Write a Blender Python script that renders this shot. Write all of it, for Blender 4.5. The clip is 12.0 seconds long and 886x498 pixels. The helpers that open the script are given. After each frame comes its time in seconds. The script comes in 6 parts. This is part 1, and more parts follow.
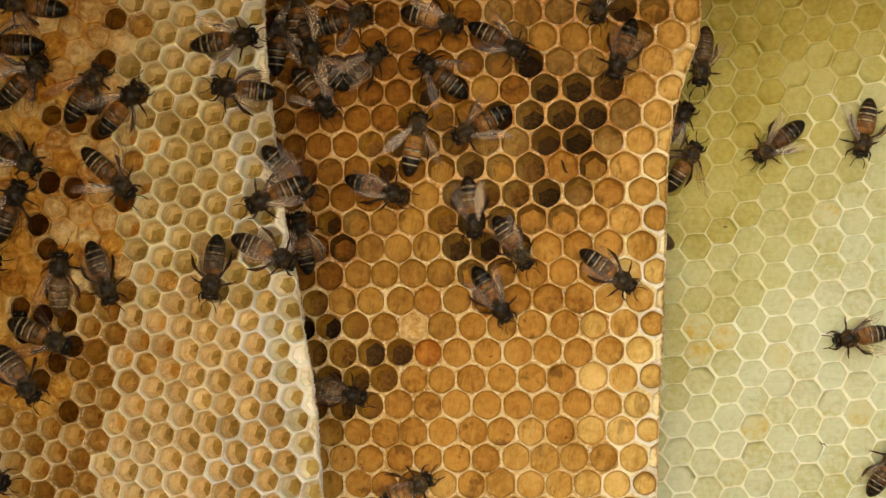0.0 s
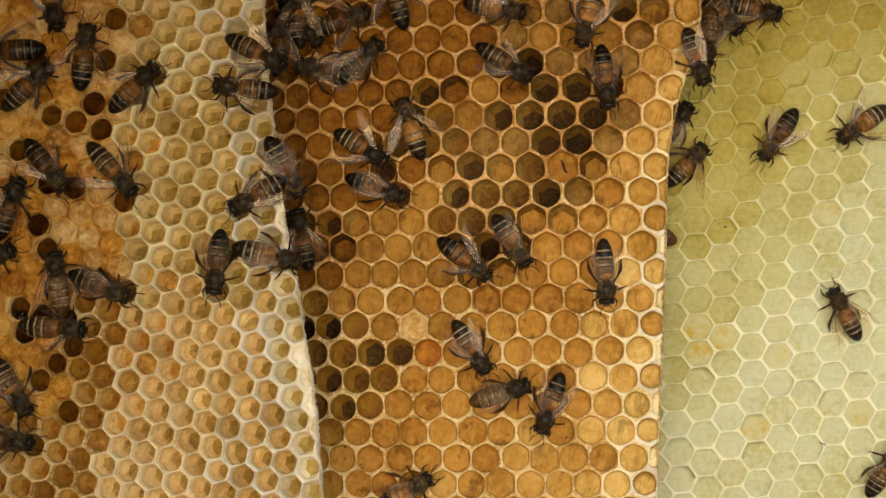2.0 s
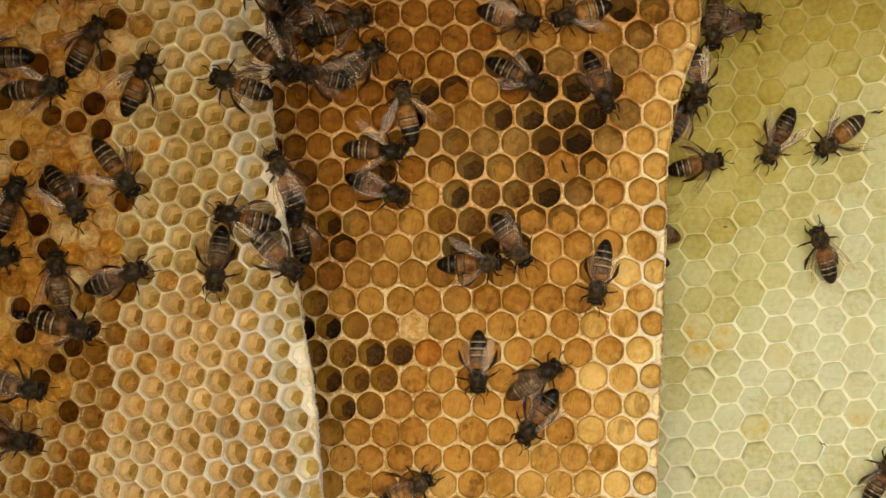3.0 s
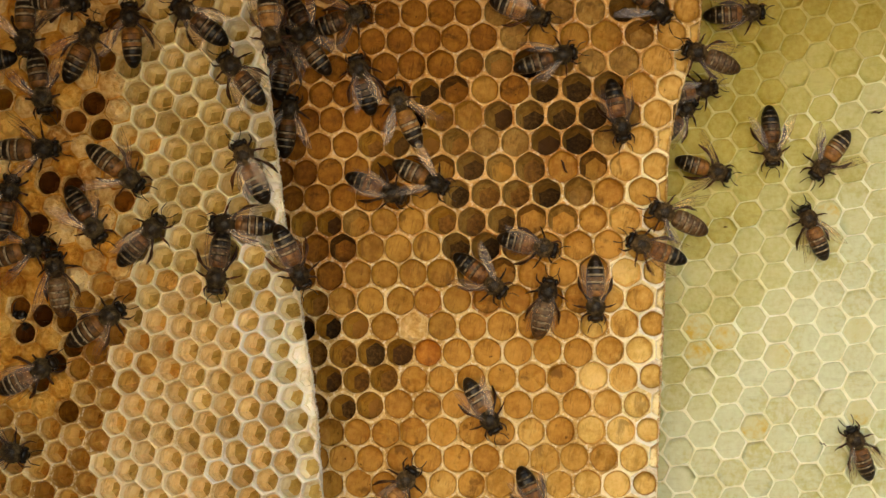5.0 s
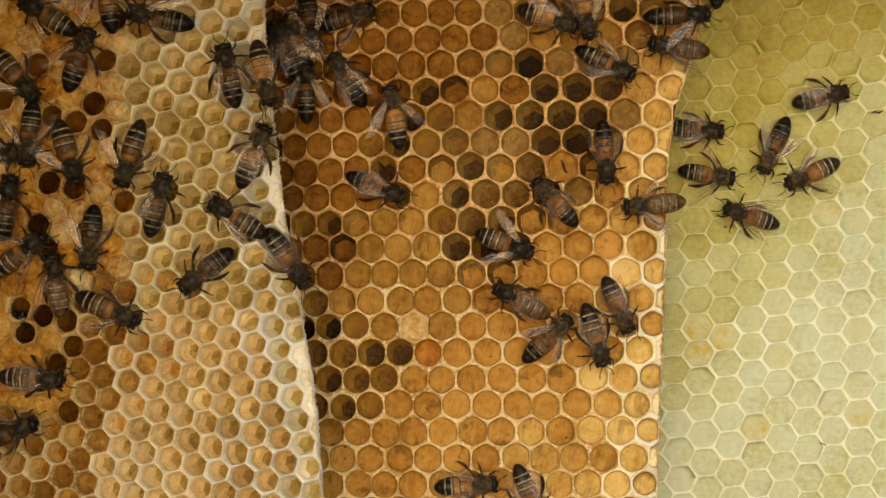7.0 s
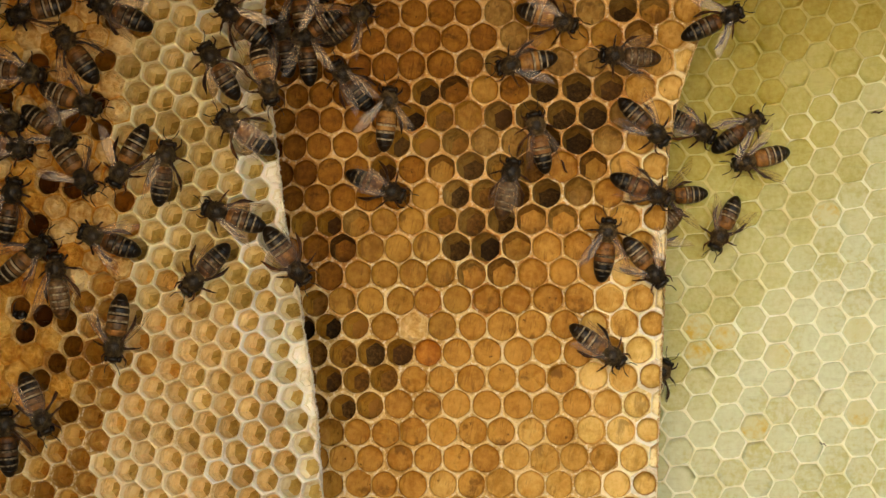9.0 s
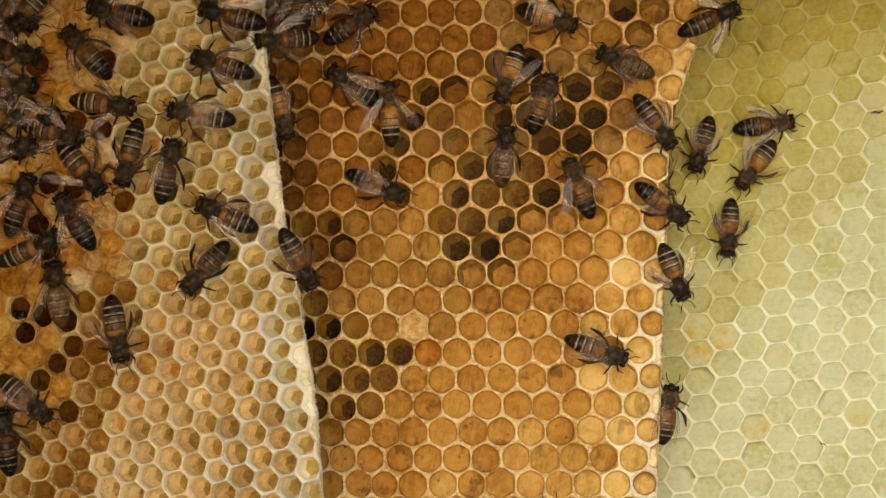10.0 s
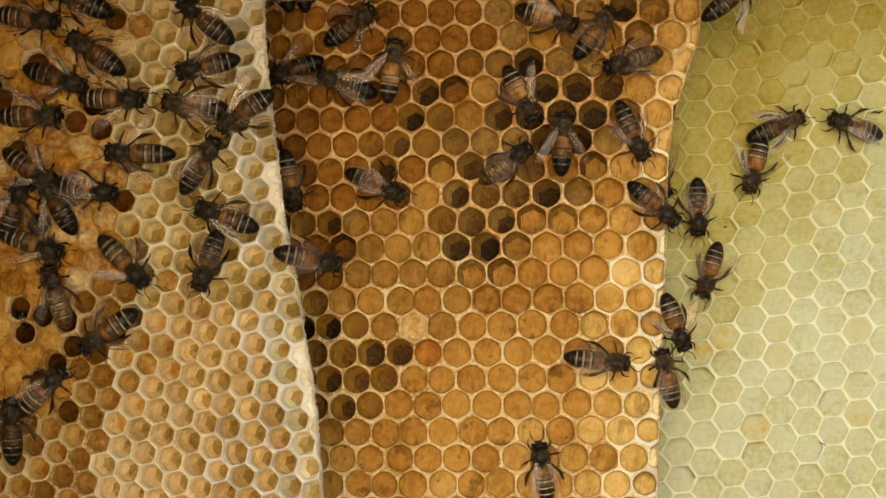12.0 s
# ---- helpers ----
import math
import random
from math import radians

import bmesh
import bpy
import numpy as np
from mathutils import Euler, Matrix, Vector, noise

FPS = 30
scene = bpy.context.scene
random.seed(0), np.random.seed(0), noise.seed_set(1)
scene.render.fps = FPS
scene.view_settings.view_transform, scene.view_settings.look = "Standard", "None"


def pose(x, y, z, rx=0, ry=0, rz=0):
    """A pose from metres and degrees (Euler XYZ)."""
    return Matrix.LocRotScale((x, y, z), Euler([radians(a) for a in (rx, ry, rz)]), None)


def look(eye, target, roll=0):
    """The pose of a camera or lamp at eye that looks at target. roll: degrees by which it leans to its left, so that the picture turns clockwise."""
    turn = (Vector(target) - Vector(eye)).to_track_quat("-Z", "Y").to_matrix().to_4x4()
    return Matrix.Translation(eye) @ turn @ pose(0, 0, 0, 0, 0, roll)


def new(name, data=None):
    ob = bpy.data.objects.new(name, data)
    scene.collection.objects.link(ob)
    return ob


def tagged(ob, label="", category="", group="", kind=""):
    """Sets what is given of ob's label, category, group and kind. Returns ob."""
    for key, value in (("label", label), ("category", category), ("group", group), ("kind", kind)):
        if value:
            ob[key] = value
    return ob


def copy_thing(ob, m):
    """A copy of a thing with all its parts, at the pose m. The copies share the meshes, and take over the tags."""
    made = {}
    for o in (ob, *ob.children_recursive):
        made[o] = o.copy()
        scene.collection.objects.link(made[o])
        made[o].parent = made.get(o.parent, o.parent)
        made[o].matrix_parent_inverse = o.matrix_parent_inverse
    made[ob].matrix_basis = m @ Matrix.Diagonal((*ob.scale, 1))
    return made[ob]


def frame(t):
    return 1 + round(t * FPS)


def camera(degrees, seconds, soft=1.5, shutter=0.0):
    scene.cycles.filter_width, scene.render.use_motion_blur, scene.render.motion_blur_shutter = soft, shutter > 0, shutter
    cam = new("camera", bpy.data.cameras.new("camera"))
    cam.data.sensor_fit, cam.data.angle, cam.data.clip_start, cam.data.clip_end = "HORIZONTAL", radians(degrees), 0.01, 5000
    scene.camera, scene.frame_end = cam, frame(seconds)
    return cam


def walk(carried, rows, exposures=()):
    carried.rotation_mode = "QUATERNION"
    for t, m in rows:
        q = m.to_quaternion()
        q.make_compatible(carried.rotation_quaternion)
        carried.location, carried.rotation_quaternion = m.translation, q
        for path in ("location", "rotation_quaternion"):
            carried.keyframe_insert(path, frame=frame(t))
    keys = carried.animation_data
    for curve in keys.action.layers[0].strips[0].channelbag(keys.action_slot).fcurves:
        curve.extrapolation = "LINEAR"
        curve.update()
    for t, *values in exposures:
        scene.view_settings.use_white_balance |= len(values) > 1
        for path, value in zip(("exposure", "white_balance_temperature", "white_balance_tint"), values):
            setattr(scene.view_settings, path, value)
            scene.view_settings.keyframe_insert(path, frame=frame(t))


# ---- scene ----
cam = camera(32, 12.0, soft=1.35, shutter=0.5)
MM = 0.001
EYE = -325 * MM
walk(cam, [(0, pose(0, EYE, 0, 90, 0, 0)), (12, pose(0, EYE, 0, 90, 0, 0))], exposures=[(0, 0.06), (12, 0.06)])

# ---- daylight ----
world = bpy.data.worlds.new("world")
scene.world = world
world.use_nodes = True
wn = world.node_tree
sky = wn.nodes.new("ShaderNodeTexSky")
sky.sky_type = "NISHITA"
sky.sun_disc = False
sky.sun_elevation = radians(11)
sky.sun_rotation = radians(190)
wn.links.new(sky.outputs[0], wn.nodes["Background"].inputs[0])
wn.nodes["Background"].inputs[1].default_value = 0.12
sun_data = bpy.data.lights.new("sun", "SUN")
sun_data.energy = 2.3
sun_data.angle = radians(110)
sun_data.color = (1.0, 0.913, 0.79)
sun = new("sun", sun_data)
sun.matrix_world = look((-0.16, -0.95, 0.19), (0, 0, 0))


# ---- materials ----
def node_mat(name):
    m = bpy.data.materials.new(name)
    m.use_nodes = True
    nt = m.node_tree
    return m, nt, nt.nodes["Principled BSDF"]


def add(nt, kind, **inputs):
    n = nt.nodes.new(kind)
    for key, value in inputs.items():
        n.inputs[key].default_value = value
    return n


def ramp(nt, source, stops):
    r = nt.nodes.new("ShaderNodeValToRGB")
    e = r.color_ramp.elements
    while len(e) < len(stops):
        e.new(0.5)
    for el, (p, c) in zip(e, stops):
        el.position, el.color = p, (*c, 1)
    nt.links.new(source, r.inputs[0])
    return r.outputs[0]


def mix(nt, factor, a, b, blend="MIX"):
    n = nt.nodes.new("ShaderNodeMix")
    n.data_type, n.blend_type = "RGBA", blend
    for sock, value in ((n.inputs[0], factor), (n.inputs[6], a), (n.inputs[7], b)):
        if isinstance(value, bpy.types.NodeSocket):
            nt.links.new(value, sock)
        elif isinstance(value, (int, float)):
            sock.default_value = value
        else:
            sock.default_value = (*value, 1)
    return n.outputs[2]


def maths(nt, op, a, b=0.0, c=0.0, clamp=False):
    n = nt.nodes.new("ShaderNodeMath")
    n.operation, n.use_clamp = op, clamp
    for sock, value in zip(n.inputs, (a, b, c)):
        if isinstance(value, bpy.types.NodeSocket):
            nt.links.new(value, sock)
        else:
            sock.default_value = value
    return n.outputs[0]


def position(nt):
    return nt.nodes.new("ShaderNodeNewGeometry").outputs["Position"]


def fleck(nt, scale, detail=3.0, stretch=None, turn=0.0):
    n = add(nt, "ShaderNodeTexNoise", Scale=scale, Detail=detail, Roughness=0.6)
    if stretch:
        mp = nt.nodes.new("ShaderNodeMapping")
        mp.inputs["Scale"].default_value = stretch
        first = nt.nodes.new("ShaderNodeMapping")
        first.inputs["Rotation"].default_value = (0, radians(turn), 0)
        nt.links.new(position(nt), first.inputs[0])
        nt.links.new(first.outputs[0], mp.inputs[0])
        nt.links.new(mp.outputs[0], n.inputs["Vector"])
    else:
        nt.links.new(position(nt), n.inputs["Vector"])
    return n.outputs[0]


def relief(nt, bsdf, height, strength, distance):
    b = add(nt, "ShaderNodeBump", Strength=strength, Distance=distance)
    nt.links.new(height, b.inputs["Height"])
    nt.links.new(b.outputs[0], bsdf.inputs["Normal"])


def wax(name, pale, mid, dark, rough=0.5, sss=0.12, radius=1.2, grain=700.0, streaks=0.0, spread=0.5, bump=0.5, run=(1.0, 1.0, 0.3), flakes=0.0, gloss=0.25, height=0.3, hatch=0.0, turn=25.0):
    """Beeswax: three tones by stain at two sizes, a random tone from cell to cell, and fine relief."""
    m, nt, b = node_mat(name)
    big, small = fleck(nt, 60.0, 3.0), fleck(nt, grain, 4.0)
    per_cell = nt.nodes.new("ShaderNodeObjectInfo").outputs["Random"]
    f = maths(nt, "ADD", maths(nt, "MULTIPLY", big, 0.5), maths(nt, "MULTIPLY", small, 0.5))
    f = maths(nt, "MULTIPLY_ADD", maths(nt, "SUBTRACT", per_cell, 0.5), 0.5 * spread, f)
    col = ramp(nt, f, ((0.37, dark), (0.5, mid), (0.63, pale)))
    if flakes:
        w = ramp(nt, fleck(nt, 1100.0, 4.0), ((0.54, (0, 0, 0)), (0.63, (1, 1, 1))))
        col = mix(nt, maths(nt, "MULTIPLY", w, flakes), col, (0.88, 0.77, 0.57))
    if streaks:
        s = ramp(nt, fleck(nt, 420.0, 5.0, run), ((0.58, (0, 0, 0)), (0.66, (1, 1, 1))))
        col = mix(nt, maths(nt, "MULTIPLY", s, streaks), col, tuple(0.5 * c for c in dark))
        d = ramp(nt, fleck(nt, 520.0, 2.0), ((0.7, (0, 0, 0)), (0.74, (1, 1, 1))))
        col = mix(nt, maths(nt, "MULTIPLY", d, streaks), col, tuple(0.25 * c for c in dark))
    if hatch:
        # scratches that the bees' work leaves along one direction
        h = ramp(nt, fleck(nt, 2200.0, 2.0, (0.13, 1.0, 1.0), turn), ((0.5, (0, 0, 0)), (0.68, (1, 1, 1))))
        worn = ramp(nt, fleck(nt, 260.0, 2.0), ((0.42, (0, 0, 0)), (0.6, (1, 1, 1))))
        col = mix(nt, maths(nt, "MULTIPLY", maths(nt, "MULTIPLY", h, worn), hatch), col, tuple(0.6 * c for c in dark))
    nt.links.new(col, b.inputs["Base Color"])
    b.inputs["Roughness"].default_value = rough
    b.inputs["Specular IOR Level"].default_value = gloss
    b.inputs["Subsurface Weight"].default_value = sss
    b.inputs["Subsurface Radius"].default_value = (1.0, 0.6, 0.3)
    b.inputs["Subsurface Scale"].default_value = radius * MM
    relief(nt, b, small, bump, height * MM)
    return m


RIM_WHITE = wax("white_wax", (0.92, 0.9, 0.81), (0.85, 0.815, 0.68), (0.67, 0.6, 0.45), bump=0.9, grain=1100.0, sss=0.3, radius=1.0, flakes=0.45)
RIM_CREAM = wax("cream_wax", (0.91, 0.84, 0.56), (0.84, 0.745, 0.42), (0.65, 0.51, 0.22), bump=1.0, grain=1300.0, sss=0.15, radius=0.7, flakes=0.5)
IN_CREAM = wax("cream_cell_wax", (0.86, 0.72, 0.39), (0.77, 0.61, 0.27), (0.58, 0.42, 0.145), streaks=0.35, sss=0.2, radius=0.9, run=(0.9, 1.0, 0.3), hatch=0.65, turn=70.0, spread=0.28)
IN_TAN_SHADE = wax("shaded_tan_cell_wax", (0.54, 0.405, 0.145), (0.42, 0.3, 0.086), (0.28, 0.18, 0.038), streaks=0.45, sss=0.2, radius=0.9, run=(0.5, 1.0, 0.6), hatch=0.65, turn=75.0, spread=0.28)
IN_PEACH = wax("peach_cell_wax", (0.91, 0.75, 0.43), (0.83, 0.64, 0.31), (0.64, 0.44, 0.17), streaks=0.35, sss=0.25, radius=1.0, run=(0.9, 1.0, 0.3), hatch=0.65, turn=70.0, spread=0.28)
RIM_PEACH = wax("peach_wax", (0.94, 0.84, 0.58), (0.875, 0.735, 0.45), (0.68, 0.51, 0.235), bump=1.0, grain=1300.0, sss=0.15, radius=0.7, flakes=0.55)
IN_OLIVE_SHADE = wax("shaded_olive_cell_wax", (0.52, 0.41, 0.155), (0.4, 0.3, 0.088), (0.26, 0.18, 0.04), streaks=0.5, sss=0.12, radius=0.8, run=(0.5, 1.0, 0.6), hatch=0.65, turn=75.0, spread=0.28)
IN_HONEY = wax("honey_cell_wax", (0.73, 0.5, 0.165), (0.6, 0.37, 0.088), (0.43, 0.215, 0.035), streaks=0.5, sss=0.3, radius=1.0, hatch=0.65, turn=75.0)
RIM_AMBER = wax("amber_wax", (0.76, 0.5, 0.2), (0.6, 0.34, 0.1), (0.4, 0.175, 0.032), bump=1.0, grain=1300.0, sss=0.15, radius=0.8, flakes=0.55)
IN_AMBER = wax("amber_cell_wax", (0.46, 0.262, 0.044), (0.365, 0.194, 0.027), (0.25, 0.116, 0.011), rough=0.5, spread=0.22, streaks=0.7, sss=0.25, radius=1.0, run=(0.8, 1.0, 0.3), bump=0.5, gloss=0.12, hatch=0.65, turn=78.0)
IN_UMBER = wax("umber_cell_wax", (0.34, 0.158, 0.018), (0.25, 0.104, 0.01), (0.145, 0.053, 0.005), rough=0.6, spread=0.22, streaks=0.7, sss=0.15, radius=0.8, run=(0.35, 1.0, 0.7), bump=0.5, gloss=0.08, hatch=0.65, turn=80.0)
IN_BROWN = wax("brown_cell_wax", (0.34, 0.13, 0.016), (0.19, 0.068, 0.009), (0.085, 0.028, 0.005), rough=0.55, sss=0.1, spread=0.8, gloss=0.08)
IN_GOLD = wax("golden_cell_wax", (0.6, 0.395, 0.115), (0.5, 0.295, 0.064), (0.36, 0.185, 0.024), rough=0.5, spread=0.22, streaks=0.7, sss=0.25, radius=1.0, run=(0.8, 1.0, 0.3), bump=0.5, gloss=0.12, hatch=0.65, turn=76.0)
IN_STRAW = wax("straw_cell_wax", (0.72, 0.54, 0.21), (0.62, 0.43, 0.13), (0.46, 0.285, 0.06), rough=0.5, spread=0.22, streaks=0.6, sss=0.3, radius=1.0, run=(0.8, 1.0, 0.3), bump=0.5, gloss=0.12, hatch=0.5, turn=74.0)
IN_OCHRE = wax("ochre_cell_wax", (0.53, 0.3, 0.06), (0.43, 0.222, 0.034), (0.3, 0.132, 0.012), rough=0.5, spread=0.22, streaks=0.8, sss=0.25, radius=1.0, run=(0.5, 1.0, 0.4), bump=0.5, gloss=0.12, hatch=0.65, turn=80.0)
IN_RUST = wax("rust_cell_wax", (0.58, 0.3, 0.05), (0.47, 0.2, 0.022), (0.33, 0.115, 0.009), rough=0.5, spread=0.2, streaks=0.6, sss=0.25, radius=1.0, bump=0.5, gloss=0.12, hatch=0.5, turn=75.0)
IN_DRAB = wax("drab_cell_wax", (0.42, 0.27, 0.075), (0.31, 0.18, 0.04), (0.19, 0.1, 0.017), rough=0.55, spread=0.22, streaks=0.6, sss=0.3, radius=1.0, run=(0.5, 1.0, 0.4), bump=0.5, gloss=0.12, hatch=0.65, turn=78.0)
# two dark tones that stand in for shade deep inside cells
IN_PIT_SHADE = wax("pit_shade_wax", (0.15, 0.085, 0.026), (0.06, 0.034, 0.011), (0.018, 0.01, 0.004), rough=0.7, grain=1500.0, bump=0.9, gloss=0.1, spread=0.4)
IN_HALF_SHADE = wax("half_shade_wax", (0.3, 0.155, 0.03), (0.17, 0.083, 0.015), (0.065, 0.03, 0.007), rough=0.6, grain=1100.0, bump=0.7, gloss=0.1, spread=0.7)
CAP_TAN = wax("capping_wax", (0.82, 0.64, 0.32), (0.65, 0.425, 0.15), (0.4, 0.185, 0.033), rough=0.75, grain=620.0, bump=1.0, spread=0.3, sss=0.2, radius=0.6, gloss=0.1, height=1.3, hatch=0.25, turn=40.0)
CAP_ORANGE = wax("orange_capping_wax", (0.77, 0.48, 0.12), (0.59, 0.3, 0.045), (0.33, 0.12, 0.01), rough=0.65, grain=620.0, bump=1.0, spread=0.3, sss=0.2, radius=0.6, gloss=0.1, height=1.3, hatch=0.25, turn=40.0)
RIM_HONEY = wax("honey_wax", (0.81, 0.64, 0.33), (0.67, 0.465, 0.18), (0.44, 0.255, 0.062), bump=1.0, grain=1200.0, sss=0.1, radius=0.8, flakes=0.8)
IN_WHITE = wax("white_cell_wax", (0.82, 0.78, 0.6), (0.74, 0.68, 0.47), (0.6, 0.51, 0.3), streaks=0.2, sss=0.4, radius=1.2, hatch=0.25, turn=80.0)
# one pale wax in lit and shaded tones, for the right comb's light falloff
RIM_PALE = wax("pale_wax", (0.84, 0.87, 0.7), (0.79, 0.82, 0.62), (0.7, 0.71, 0.47), sss=0.4, radius=1.2)
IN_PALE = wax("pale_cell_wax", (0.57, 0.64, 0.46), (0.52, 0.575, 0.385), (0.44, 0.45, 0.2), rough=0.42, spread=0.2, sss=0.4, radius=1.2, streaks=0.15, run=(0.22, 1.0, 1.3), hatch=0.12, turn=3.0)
IN_SAGE_HALF_LIT = wax("half_lit_sage_cell_wax", (0.51, 0.53, 0.28), (0.455, 0.465, 0.205), (0.38, 0.37, 0.12), rough=0.42, spread=0.2, sss=0.4, radius=1.2, streaks=0.15, run=(0.22, 1.0, 1.3), hatch=0.12, turn=3.0)
RIM_SAGE_HALF_LIT = wax("half_lit_sage_wax", (0.74, 0.75, 0.48), (0.68, 0.68, 0.4), (0.58, 0.56, 0.27), sss=0.4, radius=1.2)
RIM_LIME_SHADED = wax("shaded_lime_wax", (0.58, 0.55, 0.24), (0.52, 0.48, 0.175), (0.44, 0.39, 0.11), sss=0.4, radius=1.2)
IN_LIME_SHADED = wax("shaded_lime_cell_wax", (0.44, 0.4, 0.095), (0.38, 0.33, 0.058), (0.3, 0.245, 0.024), rough=0.42, spread=0.2, sss=0.4, radius=1.2, streaks=0.15, run=(0.22, 1.0, 1.3), hatch=0.12, turn=3.0)
IN_MOSS_SHADED = wax("shaded_moss_cell_wax", (0.475, 0.465, 0.17), (0.42, 0.4, 0.115), (0.34, 0.305, 0.06), rough=0.42, spread=0.15, sss=0.4, radius=1.2, streaks=0.15, run=(0.22, 1.0, 1.3), hatch=0.12, turn=3.0)
IN_MIST_LIT = wax("lit_mist_cell_wax", (0.54, 0.585, 0.37), (0.49, 0.52, 0.295), (0.41, 0.41, 0.16), rough=0.42, spread=0.15, sss=0.4, radius=1.2, streaks=0.15, run=(0.22, 1.0, 1.3), hatch=0.12, turn=3.0)
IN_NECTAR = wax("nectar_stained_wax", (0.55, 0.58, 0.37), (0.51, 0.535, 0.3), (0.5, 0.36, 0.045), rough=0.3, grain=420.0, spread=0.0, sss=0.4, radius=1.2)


def shell(name, dark, mid, pale, rough=0.35, scale=900.0, bump=0.15):
    m, nt, b = node_mat(name)
    f = fleck(nt, scale, 3.0)
    f = maths(nt, "MULTIPLY_ADD", maths(nt, "SUBTRACT", nt.nodes.new("ShaderNodeObjectInfo").outputs["Random"], 0.5), 0.25, f)
    nt.links.new(ramp(nt, f, ((0.3, dark), (0.5, mid), (0.72, pale))), b.inputs["Base Color"])
    b.inputs["Roughness"].default_value = rough
    b.inputs["Specular IOR Level"].default_value = 0.3
    b.inputs["Specular Tint"].default_value = (0.88, 0.95, 1.0, 1)
    relief(nt, b, f, bump, 0.1 * MM)
    return m


BLACK = shell("black_chitin", (0.004, 0.003, 0.002), (0.009, 0.006, 0.003), (0.026, 0.015, 0.007), 0.28)
BROWN = shell("brown_chitin", (0.022, 0.011, 0.004), (0.07, 0.034, 0.011), (0.17, 0.088, 0.028), 0.32)
TAN = shell("tan_chitin", (0.05, 0.028, 0.011), (0.12, 0.07, 0.028), (0.25, 0.16, 0.075), 0.35)
ORANGE = shell("orange_chitin", (0.09, 0.034, 0.007), (0.22, 0.098, 0.02), (0.42, 0.225, 0.058), 0.4, 500.0)
RUST = shell("rust_brown_chitin", (0.04, 0.017, 0.005), (0.14, 0.06, 0.013), (0.3, 0.143, 0.036), 0.4, 500.0)
BAND = shell("pale_hair_band", (0.04, 0.028, 0.014), (0.18, 0.142, 0.083), (0.42, 0.36, 0.24), 0.8, 1300.0)
FUZZ = shell("tawny_fuzz", (0.022, 0.014, 0.006), (0.07, 0.045, 0.018), (0.2, 0.14, 0.062), 0.9)
FUZZ_DARK = shell("dark_fuzz", (0.02, 0.014, 0.006), (0.06, 0.042, 0.018), (0.15, 0.11, 0.052), 0.9)
BALD = shell("bald_thorax_patch", (0.012, 0.009, 0.006), (0.024, 0.017, 0.01), (0.05, 0.034, 0.018), 0.4)
EYE_MAT = shell("eye", (0.006, 0.005, 0.005), (0.012, 0.009, 0.008), (0.02, 0.016, 0.014), 0.18, 4000.0, 0.3)
LEG = shell("leg_chitin", (0.014, 0.006, 0.003), (0.042, 0.017, 0.007), (0.11, 0.045, 0.016), 0.35)


def wing_material():
    """Clear membrane: nearly all light goes through, with a faint brown tint and a cool sheen that differs from bee to bee."""
    m = bpy.data.materials.new("wing_membrane")
    m.use_nodes = True
    nt = m.node_tree
    nt.nodes.remove(nt.nodes["Principled BSDF"])
    clear = add(nt, "ShaderNodeBsdfTransparent", Color=(0.985, 0.96, 0.915, 1))
    sheen = add(nt, "ShaderNodeBsdfGlossy", Color=(0.92, 0.92, 0.95, 1), Roughness=0.36)
    bump = add(nt, "ShaderNodeBump", Strength=0.7, Distance=0.25 * MM)
    nt.links.new(fleck(nt, 700.0, 3.0), bump.inputs["Height"])
    nt.links.new(bump.outputs[0], sheen.inputs["Normal"])
    both = nt.nodes.new("ShaderNodeMixShader")
    own = nt.nodes.new("ShaderNodeObjectInfo").outputs["Random"]
    nt.links.new(maths(nt, "MULTIPLY_ADD", maths(nt, "POWER", own, 2.0), 0.045, 0.004), both.inputs[0])
    nt.links.new(clear.outputs[0], both.inputs[1])
    nt.links.new(sheen.outputs[0], both.inputs[2])
    nt.links.new(both.outputs[0], nt.nodes["Material Output"].inputs["Surface"])
    return m


WING = wing_material()


# ---- combs ----
def part(name, bm, mats, parent, label=""):
    me = bpy.data.meshes.new(name)
    bm.to_mesh(me)
    bm.free()
    for m in mats if isinstance(mats, (list, tuple)) else [mats]:
        me.materials.append(m)
    ob = new(name, me)
    ob.parent = parent
    return tagged(ob, label) if label else ob


def lattice(coefs, wander=1.0):
    """The place in mm of a cell on its comb, from its two counts along the rows: a row grid that bends gently."""
    def place(a, b):
        a, b = a / 10, b / 10
        terms = [a ** i * b ** (n - i) for n in range(4) for i in range(n + 1)]
        x = sum(t * c[0] for t, c in zip(terms, coefs))
        z = sum(t * c[1] for t, c in zip(terms, coefs))
        j = noise.noise_vector((x * 0.11, z * 0.11, 3.0)) * 0.5 * wander
        k = noise.noise_vector((x * 0.31, z * 0.31, 11.0)) * 0.34 * wander
        return x + j.x + k.x, z + j.y + k.y
    return place


def profile(table):
    """A smooth outline x(z) through a few points of the comb's free edge, with a ragged line."""
    zs = [p[0] for p in table][::-1]
    xs = [p[1] for p in table][::-1]
    def edge(z):
        return float(np.interp(z, zs, xs)) + 0.25 * noise.noise((0, z * 0.33, 1)) + 0.2 * noise.noise((0, z * 0.9, 5)) + 0.25 * noise.noise((0, z * 2.6, 9))
    return edge


CORNERS = ((1 / 3, 1 / 3), (-1 / 3, 2 / 3), (-2 / 3, 1 / 3), (-1 / 3, -1 / 3), (1 / 3, -2 / 3), (2 / 3, -1 / 3))


